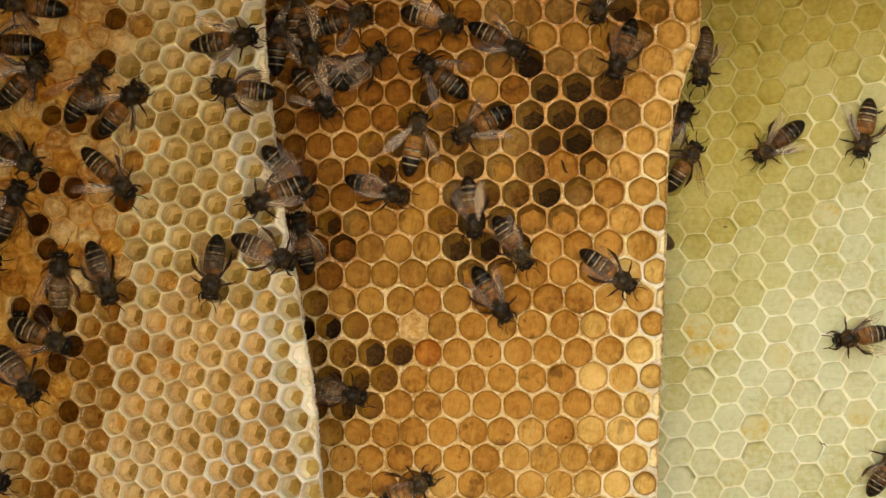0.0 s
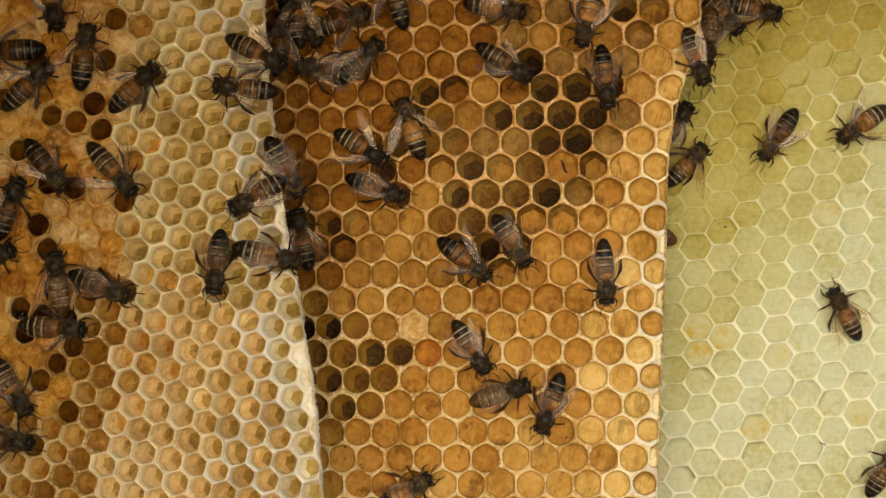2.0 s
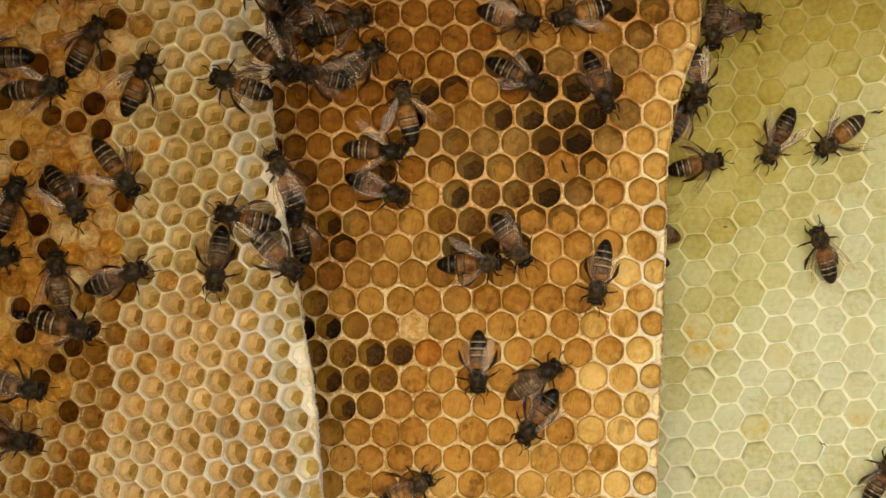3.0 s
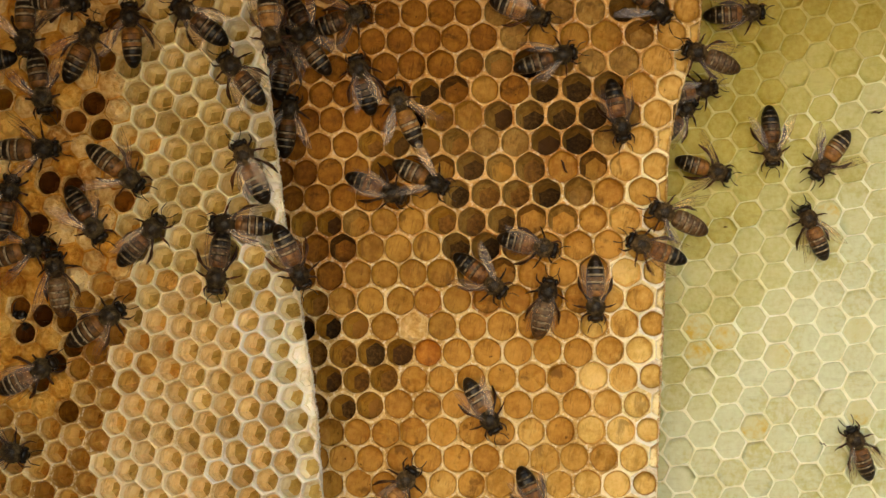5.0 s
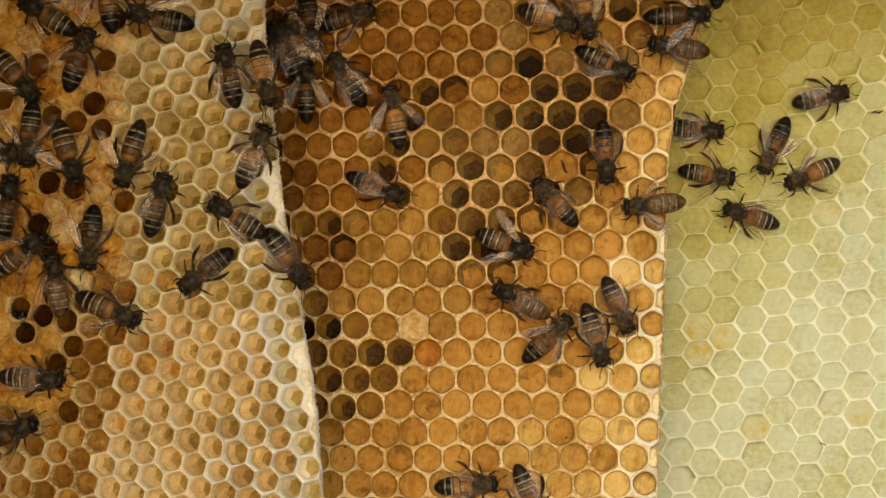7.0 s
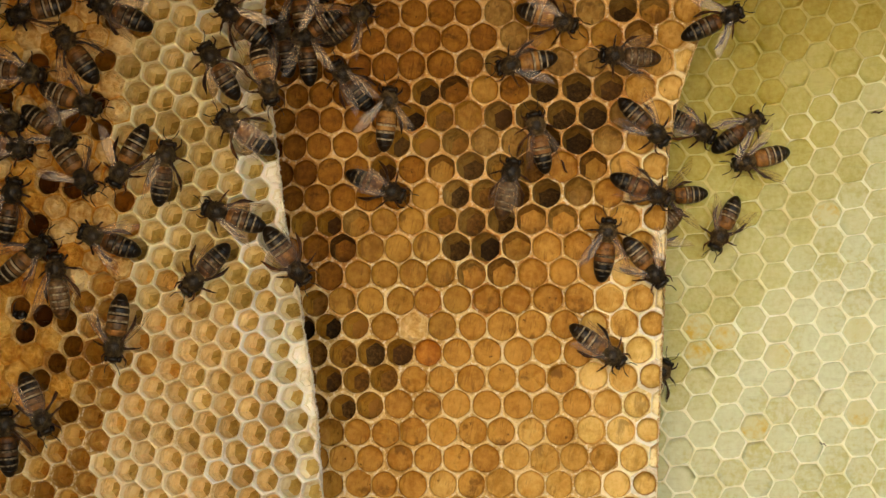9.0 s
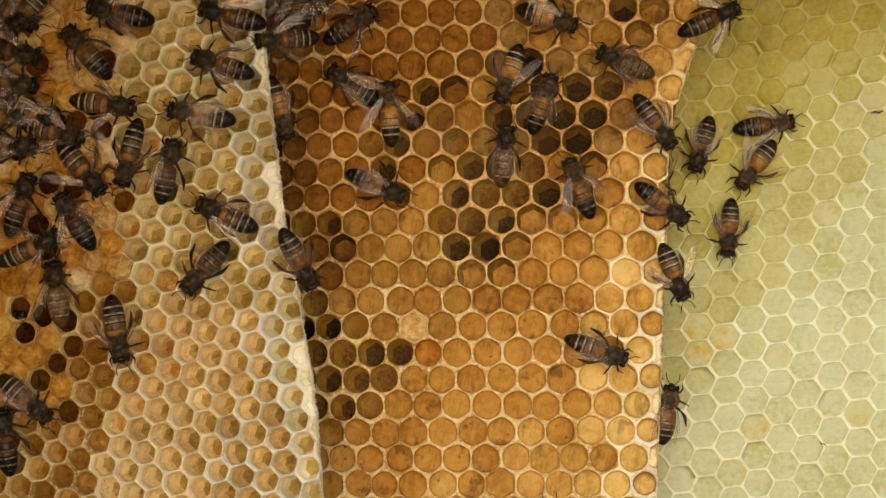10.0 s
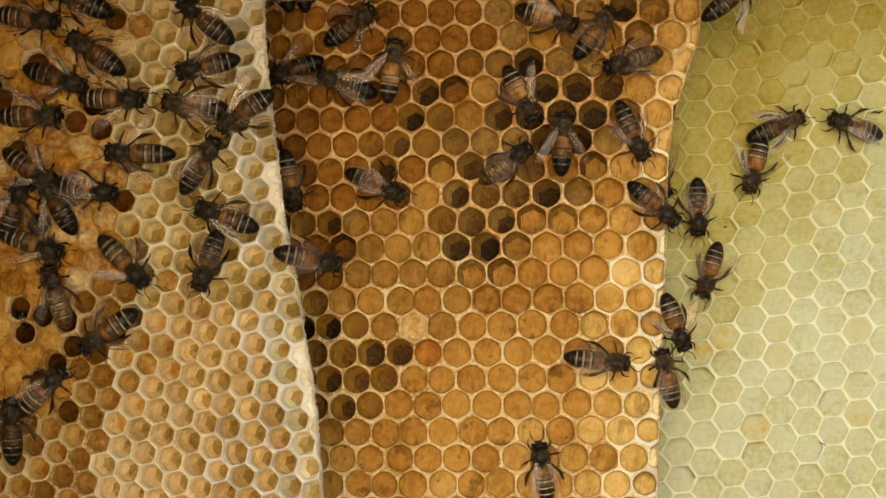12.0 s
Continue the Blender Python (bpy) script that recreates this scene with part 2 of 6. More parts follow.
def cell_mesh(place, a, b, edge, rng, s):
    """One wax cell: a rounded crest along the hexagon, a round mouth, walls and a floor, or a domed capping. y is depth, the crest is at 0."""
    depth, wall, rounding = s["depth"], s["wall"], s["rounding"]
    floor, droop, lean = s.get("floor", 0.86), s.get("droop", 0.14), s.get("lean", 0.0)
    cap, ridge, bead, lip = s.get("cap", 0.0), s.get("ridge", 0.0), s.get("bead", 0.0), s.get("lip", 0.7)
    cx, cz = place(a, b)
    hexa = [place(a + i, b + j) for i, j in CORNERS]
    ring = []
    for k in range(6):
        p, q = hexa[k], hexa[(k + 1) % 6]
        ring += [(p[0] + (q[0] - p[0]) * n / 3, p[1] + (q[1] - p[1]) * n / 3) for n in range(3)]
    mean = sum(math.hypot(x - cx, z - cz) for x, z in ring) / 18
    if edge and any(edge(z) < x - 0.01 for x, z in ring):
        ring = [(min(x, edge(z)), z) for x, z in ring]
        cx, cz = sum(x for x, z in ring) / 18, sum(z for x, z in ring) / 18
    tilt = (rng.uniform(-0.25, 0.25), rng.uniform(-0.25, 0.25))
    uneven = rng.uniform(0.85, 1.15)

    def loop(inset, y, blend, shift=0.0):
        out = []
        for x, z in ring:
            dx, dz = x - cx, z - cz
            d = math.hypot(dx, dz) or 1e-6
            r = d * (1 - blend) + min(mean * 0.97, d * 1.15) * blend
            r = max(r - inset * uneven * (0.5 + 0.5 * d / mean), 0.05 * d)
            w = (0.12 * noise.noise((x * 0.9, z * 0.9, y * 0.7 + 9)) + 0.1 * noise.noise((x * 2.3, z * 2.3, y))) * (inset > 0)
            deep = max(y - 0.5, 0.0)
            out.append((cx + dx / d * (r + w) + tilt[0] * shift + lean * deep, y, cz + dz / d * (r + w) + tilt[1] * shift - droop * deep))
        return out

    up = lambda x, z: -0.35 * noise.noise((x * 0.35, z * 0.35, 7)) - 0.24 * noise.noise((x * 1.1, z * 1.1, 2)) - 0.1 * noise.noise((x * 3.1, z * 3.1, 8))
    if cap:
        sag = lambda x, z: 0.22 * noise.noise((x * 1.1, z * 1.1, 5)) + 0.14 * noise.noise((x * 2.7, z * 2.7, 5))
        rows = [loop(0, 0.35, 0), loop(mean * 0.1, 0.1, 0.4), loop(mean * 0.24, -cap * 0.42, 0.9), loop(mean * 0.45, -cap * 0.78, 0.9), loop(mean * 0.7, -cap * 0.95, 0.9)]
        rows[1:] = [[(x, y + sag(x, z), z) for x, y, z in r] for r in rows[1:]]
        middle = (cx, -cap + sag(cx, cz), cz)
    else:
        rows = [loop(0, 0.0, 0), loop(wall * 0.45, lip * 0.07, rounding * 0.5), loop(wall * 0.8, lip * 0.3, rounding * 0.85), loop(wall, min(lip, depth * 0.6), rounding)]
        rows += [loop(wall * (1.05 if ridge else 1.3), depth * (0.62 if ridge else 0.85), rounding * (0.25 if ridge else 1), 0.3 if ridge else 0.0)]
        rows += [loop(mean * (1 - floor), depth, rounding * (0.1 if ridge else 0.9), 1.0)]
        if ridge:
            # three rhombs meet at the bottom: every other corner lies deeper
            rows[-1] = [(x, y + ridge * (1 - min(n % 6, 6 - n % 6) / 1.5), z) for n, (x, y, z) in enumerate(rows[-1])]
            middle = (cx + tilt[0] * 1.2 + lean * max(depth - 0.5, 0), depth + ridge * 3, cz + tilt[1] * 1.2 - droop * max(depth - 0.5, 0))
        else:
            # a nearly level filling, tilted a little its own way
            rows[-1] = [(x, y + min(1.6, depth) * (tilt[0] * (x - cx) + tilt[1] * (z - cz)) / mean, z) for x, y, z in rows[-1]]
            rows += [loop(mean * 0.5, depth + 0.06, 1.0, 1.1)]
            middle = (cx + tilt[0] * 1.2 + lean * max(depth - 0.5, 0), depth + 0.08, cz + tilt[1] * 1.2 - droop * max(depth - 0.5, 0))
    verts, faces, slots = [], [], []
    for r in rows:
        verts += [(x * MM, (y + up(x, z)) * MM, z * MM) for x, y, z in r]
    verts.append((middle[0] * MM, (middle[1] + up(cx, cz)) * MM, middle[2] * MM))
    for k in range(len(rows) - 1):
        for n in range(18):
            m = (n + 1) % 18
            faces.append((k * 18 + n, k * 18 + m, k * 18 + 18 + m, k * 18 + 18 + n))
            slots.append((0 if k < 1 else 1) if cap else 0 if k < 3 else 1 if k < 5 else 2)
    last = (len(rows) - 1) * 18
    for n in range(18):
        faces.append((last + n, last + (n + 1) % 18, len(verts) - 1))
        slots.append(1 if cap else 2)
    if ridge and bead and not cap:
        # a thin bead of wax along the three seams of the bottom
        hub = len(verts) - 1
        h = Vector(verts[hub])
        for n in (0, 6, 12):
            e = Vector(verts[last + n])
            t = Vector((e.z - h.z, 0, h.x - e.x)).normalized() * bead * MM
            i = len(verts)
            verts += [h + t, h - t, e + t, e - t, (h.x, h.y - 0.15 * MM, h.z), (e.x, e.y - 0.15 * MM, e.z)]
            faces += [(i, i + 4, i + 5, i + 2), (i + 4, i + 1, i + 3, i + 5)]
            slots += [3, 3]
    me = bpy.data.meshes.new("wax_cell")
    me.from_pydata(verts, [], faces)
    # turn the faces towards the open side
    bm = bmesh.new()
    bm.from_mesh(me)
    if bm.faces[:] and sum(f.normal.y * f.calc_area() for f in bm.faces) > 0:
        bmesh.ops.reverse_faces(bm, faces=bm.faces[:])
    for f, n in zip(bm.faces, slots):
        f.material_index, f.smooth = n, cap > 0 or not (n > 0 and ridge)
    for e in bm.edges:
        e.smooth = cap > 0 or not ridge or {f.material_index for f in e.link_faces} != {1, 2}
    bm.to_mesh(me)
    bm.free()
    return me


def crumbs(edge, z0, z1, mat, top, rng):
    """Loose grains of wax that roughen a comb's free edge."""
    verts, faces = [], []
    for _ in range(2200):
        z = rng.uniform(z0, z1)
        back = rng.random() ** 1.5 * 0.5
        r = rng.uniform(0.06, 0.18)
        c = Vector((edge(z) + 0.08 - back, rng.uniform(-0.15, 2.5) if back < 0.2 else rng.uniform(-0.15, 0.1), z))
        i = len(verts)
        for d in ((1, 0, 0), (-1, 0, 0), (0, 1, 0), (0, -1, 0), (0, 0, 1), (0, 0, -1)):
            verts.append((c + Vector(d) * r * rng.uniform(0.6, 1.3)) * MM)
        faces += [(i + p, i + q, i + n) for p, q, n in ((0, 2, 4), (2, 1, 4), (1, 3, 4), (3, 0, 4), (2, 0, 5), (1, 2, 5), (3, 1, 5), (0, 3, 5))]
    me = bpy.data.meshes.new("crumbled_wax")
    me.from_pydata(verts, [], faces)
    me.shade_smooth()
    me.materials.append(mat)
    ob = new("crumbled_wax", me)
    ob.parent = top
    tagged(ob, kind="stuff")


def comb(label, y, place, a_span, b_span, window, edge, style, thick, rim_mat, back_mat):
    """A wax comb: an empty that carries every cell, the free edge and the back. style(x, z, rng) names a cell's make."""
    top = tagged(new("honeycomb"), label, "honeycomb", "combs side by side")
    top.location = (0, y * MM, 0)
    rng = random.Random(int(y) + 5)
    x0, x1, z0, z1 = window
    for a in range(*a_span):
        for b in range(*b_span):
            x, z = place(a, b)
            limit = edge(z) if edge else x1
            if not (x0 < x < min(x1, limit + 3.0) and z0 < z < z1):
                continue
            s = style(x, z, limit - x, rng)
            me = cell_mesh(place, a, b, edge, rng, s)
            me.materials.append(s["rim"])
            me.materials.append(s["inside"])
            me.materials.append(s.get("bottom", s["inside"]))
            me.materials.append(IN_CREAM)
            ob = new("cell_cap" if s.get("cap") else "wax_cell", me)
            ob.parent = top
    # the free edge, turned back over the comb's thickness, and the back
    bm = bmesh.new()
    steps = 420
    side = ((0.0, 0.0), (0.15, 0.4), (-0.1, 2.0), (-0.9, thick * 0.5), (-2.5, thick), (-5.0, thick + 0.5))
    rows = []
    for k in range(steps + 1):
        z = z0 - 3 + (z1 - z0 + 6) * k / steps
        e = edge(z) if edge else x1
        rows.append([bm.verts.new(((e + dx + 0.16 * noise.noise((dx * 3 + 7, z * 2.5, dy))) * MM, dy * MM, z * MM)) for dx, dy in side]
                    + [bm.verts.new(((x0 - 3) * MM, (thick + 0.5) * MM, z * MM))])
    for r, q in zip(rows, rows[1:]):
        for s in range(len(r) - 1):
            f = bm.faces.new((r[s], r[s + 1], q[s + 1], q[s]))
            f.smooth = s < 5
            f.material_index = 0 if s < 5 else 1
    bmesh.ops.recalc_face_normals(bm, faces=bm.faces[:])
    part("free_edge", bm, [rim_mat, back_mat], top, "ragged pale wax edge and back")
    if edge:
        crumbs(edge, z0, z1, rim_mat, top, rng)
    return top


def near(x, z, spots):
    return any(math.hypot(x - p, z - q) < r for p, q, r in spots)


LEFT_PLACE = lattice([[-45.005, -18.847], [13.441, -49.751], [51.576, -11.636], [-1.155, -0.137], [-1.18, 1.186], [0.885, 0.945],
                      [-0.247, -0.728], [0.45, -1.832], [0.023, -0.609], [0.25, -0.234]])
MID_PLACE = lattice([[3.251, -35.13], [32.95, 59.668], [66.034, 0.384], [1.186, 0.208], [6.006, 1.135], [3.236, 0.152],
                     [-0.047, -0.228], [-0.018, -0.522], [0.905, -0.08], [-2.59, 0.478]])
RIGHT_PLACE = lattice([[79.494, -6.414], [1.746, -63.322], [63.849, -21.566], [0.641, -1.435], [1.559, -3.078], [1.806, 2.443],
                       [0.545, -1.133], [-4.699, -3.91], [-5.286, -9.052], [1.745, -5.345]], 0.5)
LEFT_EDGE = profile([(70, -38), (52.4, -37.7), (39.3, -37.1), (25.1, -35.5), (13.2, -34.0), (7.3, -33.5), (-4.6, -31.1), (-9.4, -30.2), (-18.9, -29.0), (-26.0, -27.6), (-35.5, -26.4), (-52.4, -25.4), (-70, -25)])
MID_EDGE = profile([(70, 59), (56.0, 58.1), (47.1, 57.6), (39.5, 54.7), (30.6, 52.2), (20.4, 50.6), (9.0, 50.3), (-4.9, 50.0), (-20.2, 49.4), (-37.9, 48.7), (-56.0, 48.0), (-70, 48)])
Y_LEFT, Y_MID, Y_RIGHT = 0.0, 22.0, 44.0


OPEN_BROOD = [(-87.7, 47.5), (-69.2, 49), (-72.4, 30.7), (-82.6, 27.6), (-77.1, 26.1), (-72, 25.6), (-83.2, 13.7), (-78.3, 12.6), (-85.5, 4.9), (-84.3, -0.5), (-90.2, -12.7),
              (-84.3, -13.5), (-88.4, -17.7), (-81.5, -23.8), (-77.7, -18.9), (-79.4, -15.5), (-79.2, -33.8), (-84.8, -29.6), (-90.2, -35.5), (-86.1, -35.5), (-66.1, 10.2), (-66.3, 38.4), (-72, 40), (-92, 20), (-91, 33), (-88, 40)]


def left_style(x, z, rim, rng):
    # floors darker than walls: shade at the bottom is put into the wax colour
    s = dict(depth=rng.uniform(4.4, 5.8), wall=rng.uniform(0.32, 0.4), rounding=0.66, lip=1.3, rim=RIM_CREAM, inside=IN_CREAM, bottom=IN_OLIVE_SHADE, floor=0.64, droop=0.24, ridge=0.3, lean=0.24, bead=rng.uniform(0.1, 0.18) if rim > 3.4 and z > 0 and rng.random() < 0.5 else 0.0)
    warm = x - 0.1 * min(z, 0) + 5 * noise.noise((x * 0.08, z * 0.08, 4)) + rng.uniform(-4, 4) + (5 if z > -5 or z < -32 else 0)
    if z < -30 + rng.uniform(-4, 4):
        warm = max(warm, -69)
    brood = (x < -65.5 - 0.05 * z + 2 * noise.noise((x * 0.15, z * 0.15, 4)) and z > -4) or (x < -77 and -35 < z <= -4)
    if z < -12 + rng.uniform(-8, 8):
        s.update(rim=RIM_PEACH, inside=IN_PEACH, bottom=IN_TAN_SHADE, depth=rng.uniform(4.0, 5.4), lean=rng.uniform(0.3, 0.42), droop=0.12, floor=rng.uniform(0.56, 0.66))
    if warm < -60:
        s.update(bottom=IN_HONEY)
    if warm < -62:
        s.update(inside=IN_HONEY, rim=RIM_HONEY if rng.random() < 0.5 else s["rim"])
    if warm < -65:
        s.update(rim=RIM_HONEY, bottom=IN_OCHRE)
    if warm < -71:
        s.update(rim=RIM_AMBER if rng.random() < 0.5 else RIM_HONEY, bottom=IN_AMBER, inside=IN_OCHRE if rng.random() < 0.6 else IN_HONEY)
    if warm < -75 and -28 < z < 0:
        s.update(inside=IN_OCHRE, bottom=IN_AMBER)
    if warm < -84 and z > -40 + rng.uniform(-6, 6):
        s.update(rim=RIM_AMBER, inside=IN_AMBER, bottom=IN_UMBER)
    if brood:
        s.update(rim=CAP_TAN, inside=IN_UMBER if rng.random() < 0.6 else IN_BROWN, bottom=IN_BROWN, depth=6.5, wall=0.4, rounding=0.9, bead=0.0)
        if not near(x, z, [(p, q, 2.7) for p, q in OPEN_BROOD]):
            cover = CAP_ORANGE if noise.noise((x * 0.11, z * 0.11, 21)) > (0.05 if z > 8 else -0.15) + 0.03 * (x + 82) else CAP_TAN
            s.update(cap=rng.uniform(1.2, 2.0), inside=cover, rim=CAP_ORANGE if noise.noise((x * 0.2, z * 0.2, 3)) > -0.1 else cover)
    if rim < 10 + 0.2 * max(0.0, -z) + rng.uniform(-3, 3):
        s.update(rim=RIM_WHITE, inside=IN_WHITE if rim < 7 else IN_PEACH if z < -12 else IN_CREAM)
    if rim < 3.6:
        s.update(depth=2.6, wall=0.46, inside=IN_WHITE, bottom=IN_OLIVE_SHADE, ridge=0.2)
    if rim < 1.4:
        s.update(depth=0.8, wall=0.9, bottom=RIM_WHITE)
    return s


# emptied cells with shade put into dark wax: bottoms, part bottoms, slit-dark walls
MID_SHADED = [(41.4, 53.4), (18.9, 48.1), (18.9, 43.0), (23.4, 36.3), (29.4, 36.9), (33.8, 30.6), (26.1, 31.0), (30.2, 24.5), (23.4, 13.5), (6.2, 19.2), (3.0, 0.5), (-30.3, -15.7)]
MID_PART_SHADED = [(-7.5, 30.0), (-1.8, 30.0), (-16.4, 22.7), (-10.4, 23.6), (-4.1, 24.2), (2.4, 24.2), (-14.0, 18.1), (12.8, 42.6), (19.2, 18.5), (2.4, 13.5), (-0.5, 7.1), (5.8, 7.1), (12.8, 7.1), (9.0, 1.4), (-31.3, 5.8), (-25.9, 5.2), (-4.3, 35.0), (37.3, 35.9), (8.6, 13.5), (15.4, 13.5), (-25.6, -17.0), (-19.9, -17.0), (-27.8, -23.4), (-22.5, -23.4), (-16.8, -23.4), (-11.0, -23.4), (-25.3, -29.7), (-19.5, -29.7), (-14.1, -28.4), (-21.4, -34.8), (-16.4, -34.8), (-28.4, -12.6), (-27.8, -34.8), (12.2, 30.6), (18.5, 30.0), (22.3, 24.2)]
MID_SLIT_SHADED = [(30.6, 13.5), (27.4, 7.1), (33.1, 19.8), (7.1, -3.7), (13.5, -3.7), (16.0, 2.0), (18.5, 7.1), (-19.5, 7.1), (-22.7, 0.1), (1.4, 19.2), (4.6, 42.6), (43.3, 48.4), (47.1, 53.4), (12.2, 19.2), (2.0, 36.3)]


def mid_style(x, z, rim, rng):
    low = z < -10 + 8 * noise.noise((x * 0.05, z * 0.05, 2))
    s = dict(depth=rng.uniform(0.8, 1.5) if low else rng.uniform(1.1, 2.1), wall=rng.uniform(0.27, 0.36) if low else rng.uniform(0.26, 0.34), rounding=0.9 if low else 0.75, lip=0.5, rim=RIM_AMBER, floor=0.82, droop=0.24, ridge=rng.uniform(0.06, 0.2) if rng.random() < 0.3 else 0.0, lean=0.22)
    # browner to the upper left: wax tone with shade painted into it
    tone_fall = 0.7 * x - 0.6 * z + 8 * noise.noise((x * 0.06, z * 0.06, 8)) + rng.uniform(-8, 8)
    tone = IN_UMBER if tone_fall < -16 else IN_AMBER if tone_fall < 8 else IN_OCHRE if tone_fall < 38 else IN_GOLD
    s.update(inside=tone, bottom=tone)
    if 8 < x < 46 and z > 8 and rng.random() < 0.5:
        s.update(inside=IN_DRAB, bottom=IN_DRAB, ridge=0.2)
    if near(x, z, [(p, q, 2.9) for p, q in MID_SHADED]):
        s.update(inside=IN_DRAB, bottom=IN_PIT_SHADE, depth=rng.uniform(5, 6.5), floor=0.76, droop=0.22, lean=0.2, ridge=0.15)
    elif near(x, z, [(p, q, 2.9) for p, q in MID_PART_SHADED]):
        s.update(inside=IN_AMBER if x < 0 else IN_DRAB, bottom=IN_PIT_SHADE if rng.random() < 0.4 else IN_HALF_SHADE, depth=rng.uniform(3.8, 5.2), floor=rng.uniform(0.64, 0.76), droop=rng.uniform(0.2, 0.32), lean=rng.uniform(0.26, 0.36), ridge=0.1)
    elif near(x, z, [(p, q, 2.9) for p, q in MID_SLIT_SHADED]):
        s.update(inside=IN_HALF_SHADE if rng.random() < 0.5 else IN_DRAB, depth=rng.uniform(3.0, 4.2), floor=rng.uniform(0.66, 0.8), droop=rng.uniform(0.25, 0.4), lean=rng.uniform(0.1, 0.25), ridge=0.12)
    if rng.random() < min(1.0, (14 - z + 0.3 * x) / 40):
        s.update(rim=RIM_HONEY)
    if near(x, z, [(-7.5, -17.2, 2)]):
        s.update(cap=0.7, inside=CAP_TAN, rim=RIM_HONEY)
    if near(x, z, [(-4.9, -22.4, 2.6)]):
        s.update(inside=IN_RUST, bottom=IN_RUST, depth=1.6)
    if rim < 10 and s["depth"] < 3:
        s.update(inside=IN_GOLD, bottom=IN_GOLD)
    if rim < 16 and z < 0 and s["depth"] < 3:
        s.update(rim=RIM_PEACH if rim < 8 + rng.uniform(0, 8) else RIM_HONEY, wall=s["wall"] + 0.03, inside=IN_HONEY, bottom=IN_STRAW if rng.random() < 0.5 else IN_GOLD)
    if rim < 7:
        s.update(wall=0.5, depth=1.3, ridge=0.0, rim=RIM_WHITE if z < 8 and rim < 4.5 else RIM_CREAM if z < 24 else RIM_HONEY)
    if rim < 3:
        s.update(wall=0.7, depth=0.9)
    if rim < 1.0:
        s.update(depth=0.5, inside=RIM_CREAM, bottom=RIM_CREAM)
        if z > 8:
            s.update(depth=1.0, inside=RIM_HONEY, bottom=IN_STRAW)
    return s


NECTAR = [(60.9, -20.1, 3), (62.2, -23.5, 2.5), (65.8, -22.5, 2.5), (73.7, -44.4, 2.5), (99.3, -41, 2.5)]


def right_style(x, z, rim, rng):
    # light fades towards the upper left, put into each cell's tone
    light_fall = x - 1.0 * z + 9 * noise.noise((x * 0.05, z * 0.05, 6)) + rng.uniform(-4, 4)
    wax_tone = IN_LIME_SHADED if light_fall < 46 else IN_MOSS_SHADED if light_fall < 62 else IN_SAGE_HALF_LIT if light_fall < 82 else IN_MIST_LIT if light_fall < 100 else IN_PALE
    s = dict(depth=rng.uniform(0.16, 0.3), wall=0.26, rounding=0.38, lip=0.14, rim=RIM_LIME_SHADED if light_fall < 56 else RIM_SAGE_HALF_LIT if light_fall < 84 else RIM_PALE, inside=wax_tone, bottom=wax_tone, floor=0.84, droop=0.1, lean=0.05)
    if near(x, z, NECTAR) or (light_fall > 62 and rng.random() < 0.03):
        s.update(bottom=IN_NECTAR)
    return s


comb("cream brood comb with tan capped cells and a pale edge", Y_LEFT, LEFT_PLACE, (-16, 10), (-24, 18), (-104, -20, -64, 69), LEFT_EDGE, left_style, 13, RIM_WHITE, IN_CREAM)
comb("amber drone comb with open golden cells and a ragged edge", Y_MID, MID_PLACE, (-24, 18), (-12, 26), (-58, 66, -64, 69), MID_EDGE, mid_style, 13, RIM_HONEY, IN_AMBER)
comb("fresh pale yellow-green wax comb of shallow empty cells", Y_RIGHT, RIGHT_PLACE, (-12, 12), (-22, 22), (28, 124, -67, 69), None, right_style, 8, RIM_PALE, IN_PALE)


# ---- unseen boards added round the combs to shape the light ----
def wood():
    m, nt, b = node_mat("planed_pine")
    grain = fleck(nt, 90.0, 5.0, (0.15, 1.0, 1.0))
    nt.links.new(ramp(nt, grain, ((0.35, (0.3, 0.19, 0.1)), (0.65, (0.5, 0.36, 0.22)))), b.inputs["Base Color"])
    b.inputs["Roughness"].default_value = 0.7
    relief(nt, b, grain, 0.2, 0.3 * MM)
    return m


PINE = wood()


def board(name, lo, hi):
    bm = bmesh.new()
    bmesh.ops.create_cube(bm, size=1)
    bmesh.ops.scale(bm, vec=[(b - a) * MM for a, b in zip(lo, hi)], verts=bm.verts[:])
    bmesh.ops.translate(bm, vec=[(a + b) / 2 * MM for a, b in zip(lo, hi)], verts=bm.verts[:])
    bmesh.ops.bevel(bm, geom=bm.edges[:], offset=1.5 * MM, segments=2, affect="EDGES")
    return tagged(part(name, bm, PINE, None), "unseen pine board added to shape the light", kind="structure")


# added out of view overhead and at the left, to darken the upper left
board("ceiling", (-131, -150, 70), (-68, 92, 88))
board("ceiling", (-67, -235, 70), (10, 92, 88))
board("ceiling", (11, -20, 70), (190, 92, 88))
board("wall_west", (-130, -160, -160), (-112, 92, 69))
# closes the back, hidden behind the combs
board("wall_north", (-111, 74, -160), (189, 92, 69))
# unseen board below, added to bounce light up onto the combs
board("floor", (-131, -200, -178), (190, 92, -161))


# ---- bees ----
def ball(bm, centre, size, mat=0, seg=12, rings=8, turn=None):
    m = Matrix.Translation(centre) @ (turn or Matrix()) @ Matrix.Diagonal((*size, 1))
    g = bmesh.ops.create_uvsphere(bm, u_segments=seg, v_segments=rings, radius=1, matrix=m)
    for f in {f for v in g["verts"] for f in v.link_faces}:
        f.material_index, f.smooth = mat, True
    return g["verts"]


